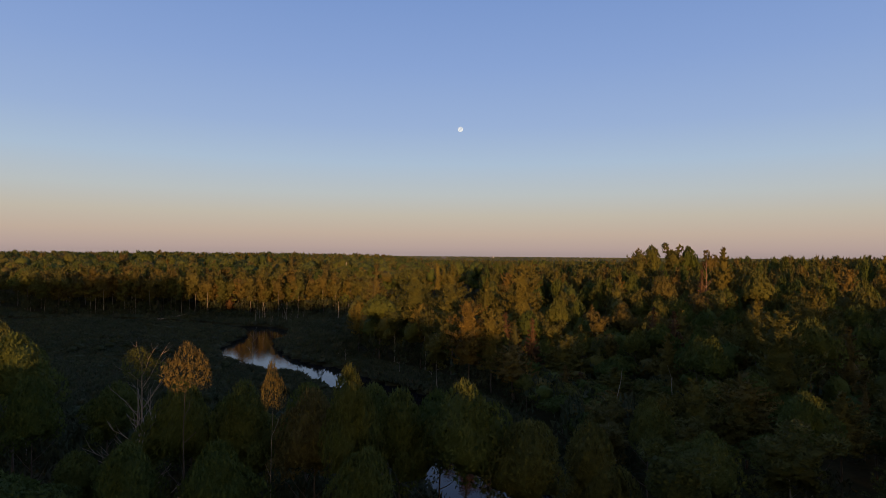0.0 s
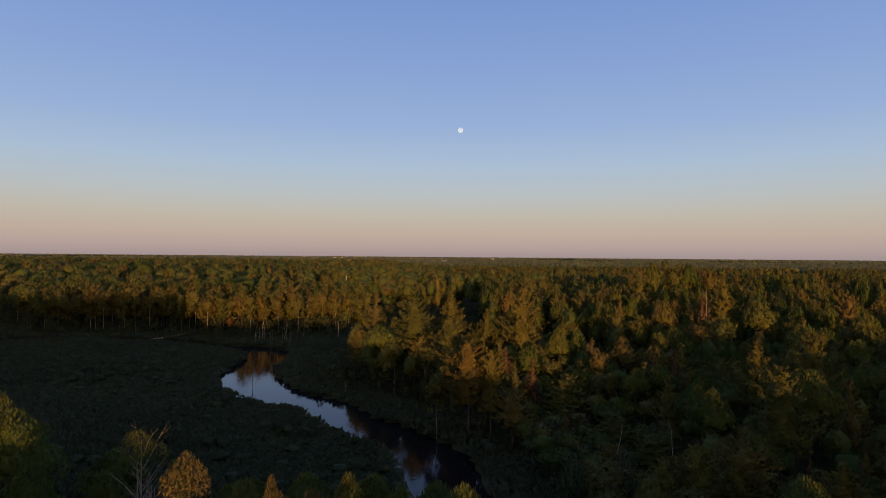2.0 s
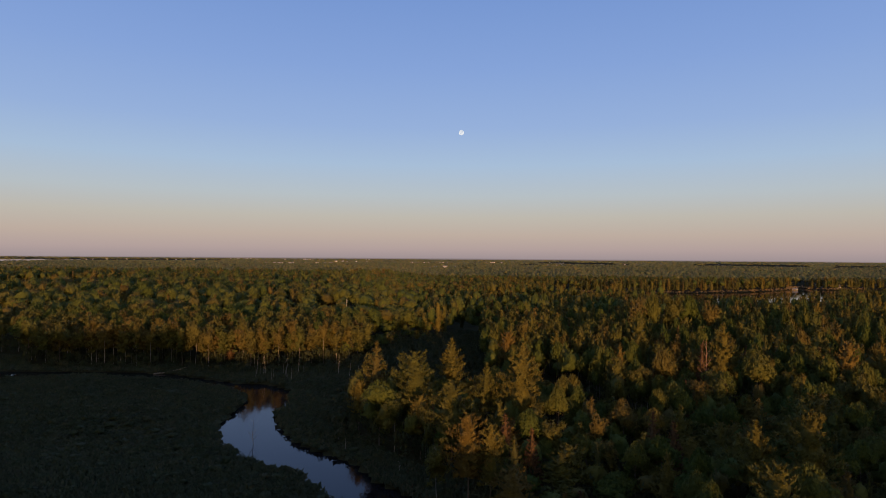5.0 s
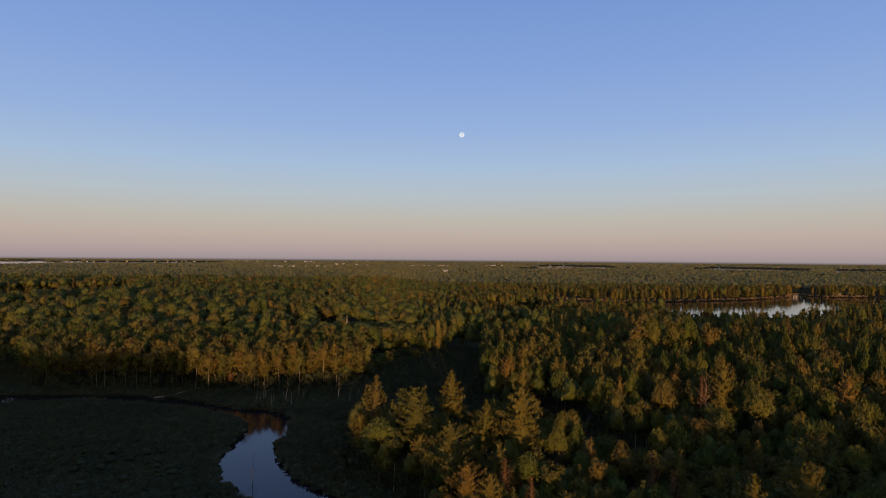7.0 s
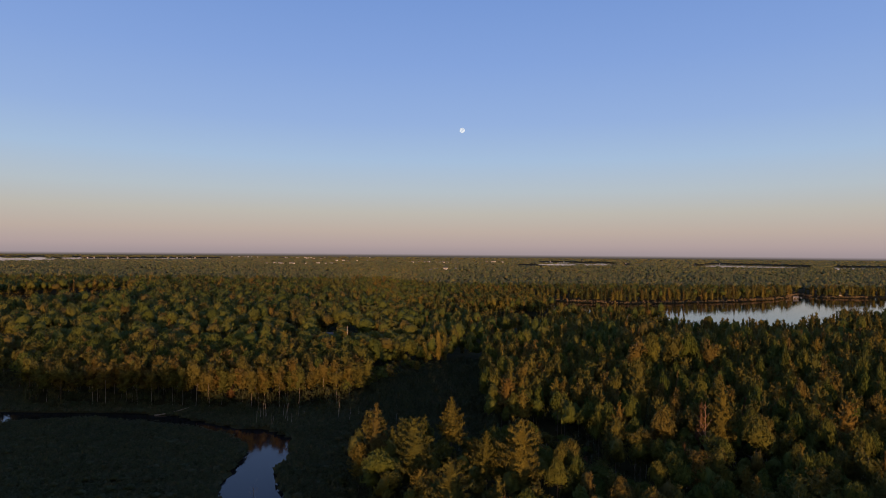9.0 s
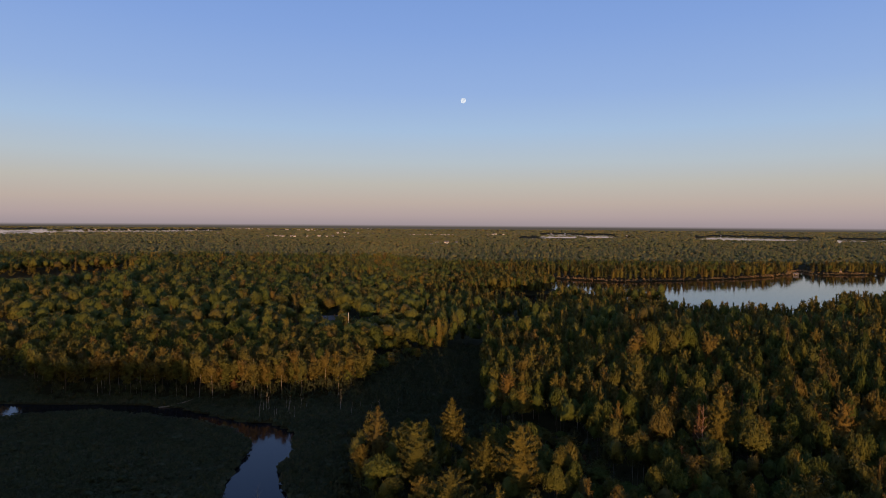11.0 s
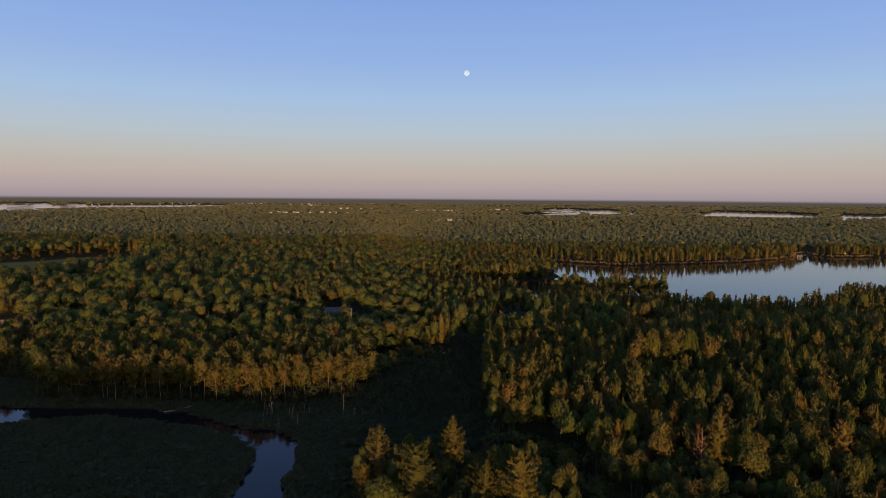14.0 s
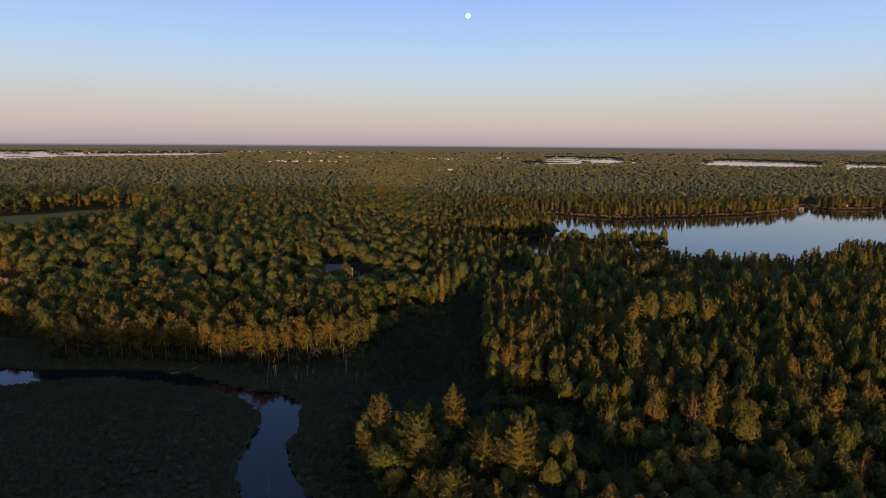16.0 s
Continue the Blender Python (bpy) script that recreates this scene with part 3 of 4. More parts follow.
gx = axis([(-5000, 160), (-1500, 45), (-300, 16), (-130, 2.5), (15, 2.5), (110, 11), (480, 12), (1200, 50), (5000, 160)])
gy = axis([(-3000, 200), (-200, 30), (35, 2.4), (180, 2.4), (300, 10), (720, 11), (1500, 45), (3500, 70), (5000, 130)])
GX, GY = np.meshgrid(gx, gy)
gi, gj = np.meshgrid(np.arange(len(gy) - 1), np.arange(len(gx) - 1), indexing="ij")
q0 = (gi * len(gx) + gj).ravel()
ground = new("ground", mesh_of("ground", np.column_stack([GX.ravel(), GY.ravel(), ground_z(GX, GY).ravel()]),
                               np.stack([q0, q0 + 1, q0 + len(gx) + 1, q0 + len(gx)], 1), SOIL, smooth=True))
tagged(ground, "dark peaty ground of the marsh and the forest floor", "ground", "", "structure")

wb = bmesh.new()
bmesh.ops.create_grid(wb, x_segments=2, y_segments=2, size=5000)
water = new("water", bm_mesh("water", wb, WATER))
tagged(water, "still dark water mirroring the evening sky, stream and lakes", "water", "", "structure")

# ---------------------------------------------------------------- the moon
mb = bmesh.new()
bmesh.ops.create_icosphere(mb, subdivisions=4, radius=20.6)
for v in mb.verts:
    v.co *= 1 + 0.008 * noise.noise(v.co * 0.2)
moon = new("moon", bm_mesh("moon", mb, MOON))
az, el = radians(1.58), radians(11.58)
moon.location = (4850 * math.sin(az) * math.cos(el), 4850 * math.cos(az) * math.cos(el), 45 + 4850 * math.sin(el))
for p in moon.data.polygons:
    p.use_smooth = True
tagged(moon, "pale nearly full moon hanging in the evening sky", "moon")

# ---------------------------------------------------------------- trees placed by hand: x, y, tip, crown radius, kind
rng = np.random.default_rng(5)
SINGLE = [
    (-13.3, 120.5, 17.9, 3.2, "spruce_tree"), (-5.2, 112.5, 17.2, 5.0, "pine_tree:1"), (1.9, 126, 18.0, 3.4, "pine_tree:0"),
    (8.1, 109.7, 15.6, 2.6, "pine_tree:0"), (14.3, 108, 18.4, 4.8, "pine_tree:1"), (1.5, 95.4, 15.2, 4.2, "pine_tree:1"),
    (3.6, 82, 13.4, 3.4, "pine_tree:1"), (6.6, 80.5, 12.6, 2.6, "pine_tree:1"), (9.5, 79, 11.2, 2.2, "spruce_tree"),
    (12.6, 84, 11.0, 1.6, "rusty_spruce_tree"), (9.6, 91, 11.0, 1.7, "rusty_spruce_tree"),
    (20, 104, 12.8, 2.7, "maple_tree"), (25, 100.5, 11.6, 1.8, "spruce_tree"), (29, 96.5, 12.4, 2.8, "maple_tree"),
    (32.4, 84, 12.1, 1.6, "rusty_spruce_tree"), (31.1, 88.5, 12.2, 1.5, "rusty_spruce_tree"),
    (39, 74.7, 14.9, 2.9, "pine_tree:0"), (46.4, 75.5, 15.9, 3.4, "pine_tree:1"), (34, 60.5, 14.4, 3.7, "pine_tree:1"),
    (38.6, 63, 13.6, 3.2, "maple_tree"), (28.4, 63.6, 11.4, 2.9, "maple_tree"), (43, 63.5, 12.4, 2.4, "spruce_tree"),
    (26, 176, 18.6, 3.4, "pine_tree"), (15, 191.5, 15, 3.2, "pine_tree"), (20, 188, 16, 3.4, "pine_tree"),
    (51, 156.5, 21.5, 3.8, "pine_tree"), (60, 187, 22.6, 3.6, "birch_tree"), (66, 190, 23.8, 3.8, "maple_tree"), (72, 188, 24.4, 3.8, "birch_tree"),
    (78, 191, 23.6, 3.8, "maple_tree"), (83, 187, 22.0, 3.4, "birch_tree"), (60.8, 116, 17.4, 3.9, "maple_tree"), (53.8, 124.5, 17.4, 2.0, "rusty_spruce_tree"),
    (57.5, 123, 22.0, 3.0, "pine_tree"), (85, 136, 19.2, 4.4, "pine_tree"), (34, 139.4, 14, 3, "maple_tree"),
    (128.5, 192.6, 17.4, 4, "pine_tree"), (-16.4, 118, 10.6, 2.4, "pine_tree"), (-8.4, 105, 10.6, 2.3, "birch_tree"),
    (-12.8, 30.2, 15.2, 1.5, "golden_tree"), (-20.3, 40.3, 13.3, 1.7, "thin_tree"), (-30.8, 43.3, 13.8, 3.8, "maple_tree"), (-35, 47, 14.4, 3.6, "maple_tree"),
    (1.2, 31.8, 13.1, 3.2, "maple_tree"), (4.4, 30.5, 11.4, 3.0, "maple_tree"), (-4.7, 30.5, 14.1, 2.0, "maple_tree"), (-8.2, 29, 14.5, .7, "thin_tree"),
    (-14, 26.8, 11.2, 2.6, "maple_tree"), (-10.2, 27.4, 11.2, 2.4, "maple_tree"), (-3.4, 27.4, 10.9, 2.5, "maple_tree"),
    (-7.0, 32.6, 12.4, 2.7, "maple_tree"), (-2.3, 33.6, 12.3, 2.7, "maple_tree"), (-0.2, 36.2, 11.6, 3.0, "maple_tree"), (-4.2, 36.4, 11.9, 3.0, "maple_tree"),
    (-8.2, 36.8, 11.8, 3.0, "maple_tree"), (-11.0, 33.4, 12.7, 2.6, "maple_tree"), (-14.2, 33.0, 12.9, 2.5, "maple_tree"), (-12.6, 37.5, 11.0, 2.9, "maple_tree"),
    (-17.6, 34.0, 9.0, 2.6, "maple_tree"), (-21.0, 34.6, 8.2, 2.6, "maple_tree"), (-16.6, 40, 9.4, 2.6, "maple_tree"), (-23.6, 42.4, 9.8, 2.4, "maple_tree"), (-26, 38, 11.8, 2.6, "maple_tree"),
    (8.4, 34, 10.4, 2.9, "maple_tree"), (12.4, 31.5, 10, 2.8, "birch_tree"), (15.6, 35, 9.5, 2.8, "maple_tree"), (21, 36, 10, 2.8, "birch_tree"),
    (-14, 44, 8.8, 2.8, "maple_tree"), (-27, 50, 9, 2.8, "maple_tree"), (-9.5, 42, 9.8, 2.8, "maple_tree"), (-4.5, 41.5, 9.2, 2.6, "maple_tree"),
    (-0.7, 81.5, 10, 2.0, "birch_tree"), (23.5, 39, 11, 3, "maple_tree"),
]
taken = []
for x, y, top, rad, kind in SINGLE:
    z = float(ground_z(x, y))
    kind, _, shape = kind.partition(":")       # pines: 0 a cone, 1 a dome
    plant(kind, 0 if y < 50 else (8 if y < 128 else 1), x, y, z, top, rad, rng.uniform(0, 6.28), "", int(shape) if shape else None)
    taken.append((x, y, rad))
taken = np.array(taken)

# ---------------------------------------------------------------- the woods
CLEARINGS = [(-335, 505, 72, 104), (-60, 313, 7, 6), (-44, 292, 5, 7), (-205, 262, 9, 8), (-240, 400, 8, 10), (34, 300, 6, 6)]
LOW = [(-330, 395, 62, 34), (-54, 292, 9, 17), (-197, 246, 13, 22), (-230, 378, 10, 30), (32, 282, 8, 20), (-14, 205, 15, 30), (18, 67, 10, 15), (50, 342, 10, 26), (70, 494, 22, 14),
       (17, 141, 13, 12), (27, 128, 8, 13), (33, 112, 7, 6)]   # where the wood is young and low


def open_wood(x, y):
    ok = (shore(x, y) > 1.8) & ~inside(MARSH, x, y)
    for cx, cy, rx, ry in CLEARINGS + FIELDS:
        ok &= np.hypot((x - cx) / rx, (y - cy) / ry) > 1
    return ok


def scatter(y0, y1, step, spread=0.80, jitter=0.42):
    """Jittered rows of stands that the valley's view takes in."""
    ys = np.arange(y0, y1, step)
    out = []
    for j, y in enumerate(ys):
        half = spread * y + 14
        xs = np.arange(-half, half, step) + (j % 2) * step / 2
        out.append(np.column_stack([xs, np.full(len(xs), y)]))
    p = np.concatenate(out)
    p += rng.uniform(-jitter, jitter, p.shape) * step
    return p


def tip(x, y):
    """Height of the wood's roof."""
    right = np.clip((x + 12) / 12, 0, 1) * np.clip((380 - y) / 100, 0, 1)
    rise = 10.6 + 6.6 * np.clip((y - 88 + 0.6 * (x - 30)) / 75, 0, 1)      # low by the stream, taller towards the lake
    t = 14.2 * (1 - right) + rise * right + 1.0 * wobble(x, y, 30)
    t = t + 5.4 * np.clip((-x - 10) / 60, 0, 1) * np.clip((y - 215) / 110, 0, 1)      # the old wood past the marsh
    t = t + 3.0 * np.clip((x - 190) / 30, 0, 1) * (y > 270) * (y < 400)
    t = t + 3.0 * np.clip((x - 75) / 40, 0, 1) * np.clip((y - 125) / 40, 0, 1) * (y < 255)      # an older stand to the east
    for cx, cy, rx, ry in LOW:
        t = np.where(np.hypot((x - cx) / rx, (y - cy) / ry) < 1, 6.5, t)
    return t


def conifer_share(x, y):
    d = shore(x, y)
    s = np.where((x > -12) & (y < 330), 0.42, 0.08)
    s = np.where(y > 420, 0.25, s)
    s = np.where((d < 45) & (y > 280), 0.85, s)
    return np.where(y > 760, 0.55, s)


# woods that stand as single trees
near = scatter(24, 236, 4.4, 0.77)
near = near[rng.random(len(near)) < np.where(near[:, 0] < -10, 0.85, 0.96)]
near = near[open_wood(near[:, 0], near[:, 1])]
free = (np.hypot(near[:, None, 0] - taken[None, :, 0], near[:, None, 1] - taken[None, :, 1]) > taken[None, :, 2] * 0.85 + np.where(taken[None, :, 0] < 20, 2.0, 1.3)).all(1)
near = near[free]
share = conifer_share(near[:, 0], near[:, 1])
roof = tip(near[:, 0], near[:, 1])
floor = ground_z(near[:, 0], near[:, 1])
rest = []
LIMIT = {"pine_tree": 290, "spruce_tree": 290, "maple_tree": 295, "birch_tree": 295, "rusty_spruce_tree": 60}
for (x, y), s, top, z in zip(near, share, roof, floor):
    lit = y > 58 or x < -20
    edge = x < -12 and y < 198
    u, pick = rng.random(), rng.random()
    if u < s:
        kind = "pine_tree" if pick < 0.66 else ("spruce_tree" if pick < 0.90 else "rusty_spruce_tree")
    else:
        kind = "birch_tree" if pick < (0.85 if edge else 0.35) else "maple_tree"
    top = top * (rng.uniform(0.84, 1.08) if x < -12 else rng.uniform(0.74, 1.04))
    if y < 62:
        top = min(top, rng.uniform(6.5, 11.0)) if y < 56 else top * 0.75
    if kind == "rusty_spruce_tree":
        top *= 0.78
    r = SIZES[kind][0] * rng.uniform(0.72, 1.1) * (1.0 if x < -10 else (0.66 if kind == "maple_tree" else 0.86))
    turn, tint = rng.uniform(0, 6.28), rng.random()
    if counts.get(kind, 0) < LIMIT[kind] and y < 215:
        plant(kind, 0 if y < 44 else (8 if y < 75 else (1 if y < 135 else 2)), x, y, z, top, r, turn)
    else:
        rest.append((x, y, z, top, r, turn, tint, kind))

mid = scatter(236, 720, 6.6, 0.77)
mid = mid[open_wood(mid[:, 0], mid[:, 1]) & ((mid[:, 0] > -12) | (rng.random(len(mid)) < .80))]
share, roof, floor = conifer_share(mid[:, 0], mid[:, 1]), tip(mid[:, 0], mid[:, 1]), ground_z(mid[:, 0], mid[:, 1])
for (x, y), s, top, z in zip(mid, share, roof, floor):
    u = rng.random()
    kind = ("pine_tree" if rng.random() < .5 else "spruce_tree") if u < s else ("maple_tree" if rng.random() < .75 else "birch_tree")
    rest.append((x, y, z, top * (rng.uniform(.76, 1.08) if x < -12 else rng.uniform(.76, 1.06)), SIZES[kind][0] * rng.uniform(.75, 1.12) * (1.26 if x < -12 else .85), rng.uniform(0, 6.28), rng.random(), kind))
shore_x, shore_y = np.meshgrid(np.arange(84, 345, 4.4), np.arange(268, 372, 4.4))
shore_x = shore_x.ravel() + rng.uniform(-1.8, 1.8, shore_x.size)
shore_y = shore_y.ravel() + rng.uniform(-1.8, 1.8, shore_y.size)
near_shore = shore(shore_x, shore_y)
for x, y, dd in zip(shore_x, shore_y, near_shore):     # pines along the lake's near shore, taller to the east
    if 1.5 < dd < 24 and rng.random() < .75:
        top = rng.uniform(12, 16.5) if x < 184 else rng.uniform(16.5, 20.5)
        rest.append((x, y, 0.5, top, rng.uniform(2.0, 3.2), rng.uniform(0, 6.28), rng.random(), "spruce_tree" if rng.random() < .35 else "pine_tree"))
for x0, x1, y0, y1, lo, hi, pitch in ((68, 142, 374, 396, 12, 18.5, 4.6), (14, 98, 436, 560, 11, 16, 6.0)):     # the low spit and the wooded headland
    px, py = np.meshgrid(np.arange(x0, x1, pitch), np.arange(y0, y1, pitch))
    px, py = px.ravel() + rng.uniform(-1.6, 1.6, px.size), py.ravel() + rng.uniform(-1.6, 1.6, py.size)
    for x, y, dd in zip(px, py, shore(px, py)):
        if dd > .7 and not 88 < x < 99:
            rest.append((x, y, 0.4, rng.uniform(lo, hi), rng.uniform(2.4, 3.6), rng.uniform(0, 6.28), rng.random(), "pine_tree" if rng.random() < .6 else "maple_tree"))
for x in np.arange(-125, -24, 2.5):     # the birches that wall the marsh
    y = 184.5 + rng.uniform(-2.2, 2.5) + max(0, (x + 48) * .55)
    rest.append((x, y, .8, rng.uniform(10.5, 14.5), rng.uniform(2.0, 3.0), rng.uniform(0, 6.28), rng.random(), "birch_tree"))
fill = scatter(58, 270, 4.9, 0.77)          # young trees that close the gaps between the tall ones
fill = fill[open_wood(fill[:, 0], fill[:, 1]) & (fill[:, 0] > -16 - .08 * fill[:, 1])]
n = len(fill)
rows = np.column_stack([fill, ground_z(fill[:, 0], fill[:, 1]), tip(fill[:, 0], fill[:, 1]) * rng.uniform(.5, .82, n),
                        rng.uniform(1.6, 2.6, n), rng.uniform(0, 6.28, n), rng.random(n)])
wood("young_woodland", rows, LEAF_MAPLE, "maple_tree", 3, "young maples filling the gaps between taller trees")
NAMES = {"maple_tree": ("maple_woodland", "dense maple woodland with rounded green crowns"),
         "birch_tree": ("birch_woodland", "birch woodland with narrow yellow-green crowns"),
         "pine_tree": ("pine_woodland", "pine woodland with ragged olive crowns"),
         "spruce_tree": ("spruce_woodland", "spruce woodland with narrow dark crowns"),
         "rusty_spruce_tree": ("dying_spruce_woodland", "dying spruces with rust-brown needles")}
for kind, (name, text) in NAMES.items():
    for lod, y0, y1 in ((2, 0, 236), (3, 236, 420), (4, 420, 800)):
        rows = np.array([r[:7] for r in rest if r[7] == kind and y0 <= r[1] < y1])
        if len(rows):
            wood(name, rows, KINDS[kind][0], kind, lod, text)

# far woods, thinner in detail with distance
for y0, y1, step, wide in ((720, 1150, 7.6, 4.0), (1150, 1800, 12.0, 6.2)):
    far = scatter(y0, y1, step, 0.77, .55)
    far = far[open_wood(far[:, 0], far[:, 1])]
    n = len(far)
    rows = np.column_stack([far, ground_z(far[:, 0], far[:, 1]), 13.2 + 2 * wobble(far[:, 0], far[:, 1], 60) + rng.uniform(-2.4, 2.4, n),
                            wide * rng.uniform(.75, 1.25, n), rng.uniform(0, 6.28, n), rng.random(n)])
    wood("far_woodland", rows, LEAF_FAR_HAZE, "maple_tree", 5 if y0 < 1000 else 6, "far mixed woodland reaching towards the horizon")
for y0, y1, step, wide in ((1800, 3500, 26, 14), (3500, 4900, 58, 30)):
    vfar = scatter(y0, y1, step, 0.77, .5)
    vfar = np.vstack([vfar] + [np.column_stack([cx + rx * rng.uniform(-.9, .9, 40), cy + ry * rng.uniform(-.9, .9, 40)]) for cx, cy, rx, ry in ISLANDS if y0 < cy < y1])
    vfar = vfar[open_wood(vfar[:, 0], vfar[:, 1])]
    n = len(vfar)
    rows = np.column_stack([vfar, ground_z(vfar[:, 0], vfar[:, 1]), 11.5 + 1.2 * wobble(vfar[:, 0], vfar[:, 1], 200) + rng.uniform(-1.6, 1.6, n),
                            wide * rng.uniform(.8, 1.2, n), rng.uniform(0, 6.28, n), rng.random(n)])
    wood("distant_woodland", rows, LEAF_FAR_HAZE, "maple_tree", 6, "distant woodland along the flat horizon")

# the unseen wood behind the take-off clearing, which shades the foreground
back = np.array([(x, y) for y in np.arange(-62, -24, 5.0) for x in np.arange(-170, 150, 4.6)]) + rng.uniform(-1.6, 1.6, (8 * 70, 2))
n = len(back)
tall = np.interp(back[:, 0], [-60, -54, -4, 10, 18, 32, 42, 50, 56], [26.2, 17.4, 17.4, 17.4, 15.4, 15.4, 18.4, 18.8, 20.9]) + rng.uniform(-0.8, 0.5, n)
rows = np.column_stack([back, ground_z(back[:, 0], back[:, 1]), tall, rng.uniform(4.8, 6.0, n), rng.uniform(0, 6.28, n), rng.random(n)])
wood("sunward_woodland", rows, LEAF_MAPLE, "maple_tree", 4, "maple woodland on the sunset side of the clearing")
rows = rows + rng.uniform(-1, 1, rows.shape) * (2.2, 2.2, 0, 0, .4, 3, 0)          # a second storey, unseen, added to stop sun leaking through
rows[:, 0] += 2.3
rows[:, 3] *= .74
wood("sunward_woodland", rows, LEAF_MAPLE, "maple_tree", 4, "unseen maples added to block sun under the sunset-side woodland")

# ---------------------------------------------------------------- the marsh: bushes and rough grass
m_pts = np.column_stack([rng.uniform(-180, 16, 19500), rng.uniform(38, 252, 19500)])
m_pts = m_pts[inside(MARSH, m_pts[:, 0], m_pts[:, 1]) & (np.abs(m_pts[:, 0]) < 0.77 * m_pts[:, 1] + 8)]
n = len(m_pts)
wide = rng.uniform(.9, 1.75, n)
d = shore(m_pts[:, 0], m_pts[:, 1])
keep = d > wide + .25
m_pts, wide, d = m_pts[keep], wide[keep], d[keep]
n = len(m_pts)
high = 0.5 + 0.4 * (wobble(m_pts[:, 0], m_pts[:, 1], 7) > 0.1) + rng.uniform(0, .5, n) + 1.4 * (m_pts[:, 1] > 172) * (m_pts[:, 0] > -118) + (0.7 + 1.2 * rng.random(n)) * (m_pts[:, 0] > -24) * (m_pts[:, 1] > 108)
gz = ground_z(m_pts[:, 0], m_pts[:, 1])
rows = np.column_stack([m_pts, gz, gz + high, wide, rng.uniform(0, 6.28, n), rng.random(n)])
near_bush = (m_pts[:, 1] < 150) & (rng.random(n) < 0.09)
for r in rows[near_bush][:285]:
    plant("alder_bush", 2, r[0], r[1], r[2], r[3] + .3, r[4] * .85, r[5])
thin = rng.random(n) < .5
close = rows[:, 1] < 84
for lod, keep in ((7, close & ~near_bush & thin), (3, ~close & ~near_bush & thin)):
    wood("marsh_thicket", rows[keep], LEAF_SHRUB, "alder_bush", lod, "low dark green thicket covering the marsh", "thicket")
for lod, y0, y1, count in ((1, 38, 100, 11000), (3, 100, 252, 23000)):          # rough sedge between the bushes
    s_pts = np.column_stack([rng.uniform(-190, 20, count * 2), rng.uniform(y0, y1, count * 2)])
    s_pts = s_pts[inside(MARSH, s_pts[:, 0], s_pts[:, 1]) & (np.abs(s_pts[:, 0]) < 0.77 * s_pts[:, 1] + 8)]
    s_pts = s_pts[shore(s_pts[:, 0], s_pts[:, 1]) > 1.15][:count]
    n = len(s_pts)
    gz = ground_z(s_pts[:, 0], s_pts[:, 1])
    tall = .65 + .35 * wobble(s_pts[:, 0], s_pts[:, 1], 8) + rng.uniform(0, .35, n)
    rows = np.column_stack([s_pts, gz, gz + tall, rng.uniform(.8, 1.3, n), rng.uniform(0, .6, n), rng.random(n)])
    wood("marsh_sedge", rows, GRASS, "sedge", lod, "rough dark green sedge covering the marsh", "sedge")

# young growth that closes the foot of the woods
u_pts = np.column_stack([rng.uniform(-170, 150, 11000), rng.uniform(24, 240, 11000)])
u_pts = u_pts[open_wood(u_pts[:, 0], u_pts[:, 1]) & (np.abs(u_pts[:, 0]) < 0.77 * u_pts[:, 1] + 8)]
edge = edge_distance(MARSH, u_pts[:, 0], u_pts[:, 1])
u_pts = u_pts[(edge < 9) | (rng.random(len(u_pts)) < 0.28)]
n = len(u_pts)
gz = ground_z(u_pts[:, 0], u_pts[:, 1])
edge = edge_distance(MARSH, u_pts[:, 0], u_pts[:, 1])
rows = np.column_stack([u_pts, gz, gz + rng.uniform(1.6, 5.0, n) + 2.0 * (edge < 7) * rng.random(n), rng.uniform(.9, 2.2, n), rng.uniform(0, 6.28, n), rng.random(n)])
close = rows[:, 1] < 82
for lod, keep in ((7, close), (3, ~close)):
    wood("undergrowth", rows[keep], LEAF_SHRUB, "alder_bush", lod, "dark young growth at the foot of the woodland", "thicket")

# pale reeds along the lake's far shore
r_pts = np.column_stack([rng.uniform(60, 480, 24000), rng.uniform(560, 770, 24000)])
d = shore(r_pts[:, 0], r_pts[:, 1])
r_pts = r_pts[(d > 0) & (d < 3.5)]
n = len(r_pts)
gz = ground_z(r_pts[:, 0], r_pts[:, 1])
rows = np.column_stack([r_pts, gz, gz + rng.uniform(1.2, 3.0, n), rng.uniform(.9, 1.6, n), rng.uniform(0, 6.28, n), rng.random(n)])
wood("shore_reeds", rows, REED, "alder_bush", 3, "pale golden reeds along the lake shore", "reeds")

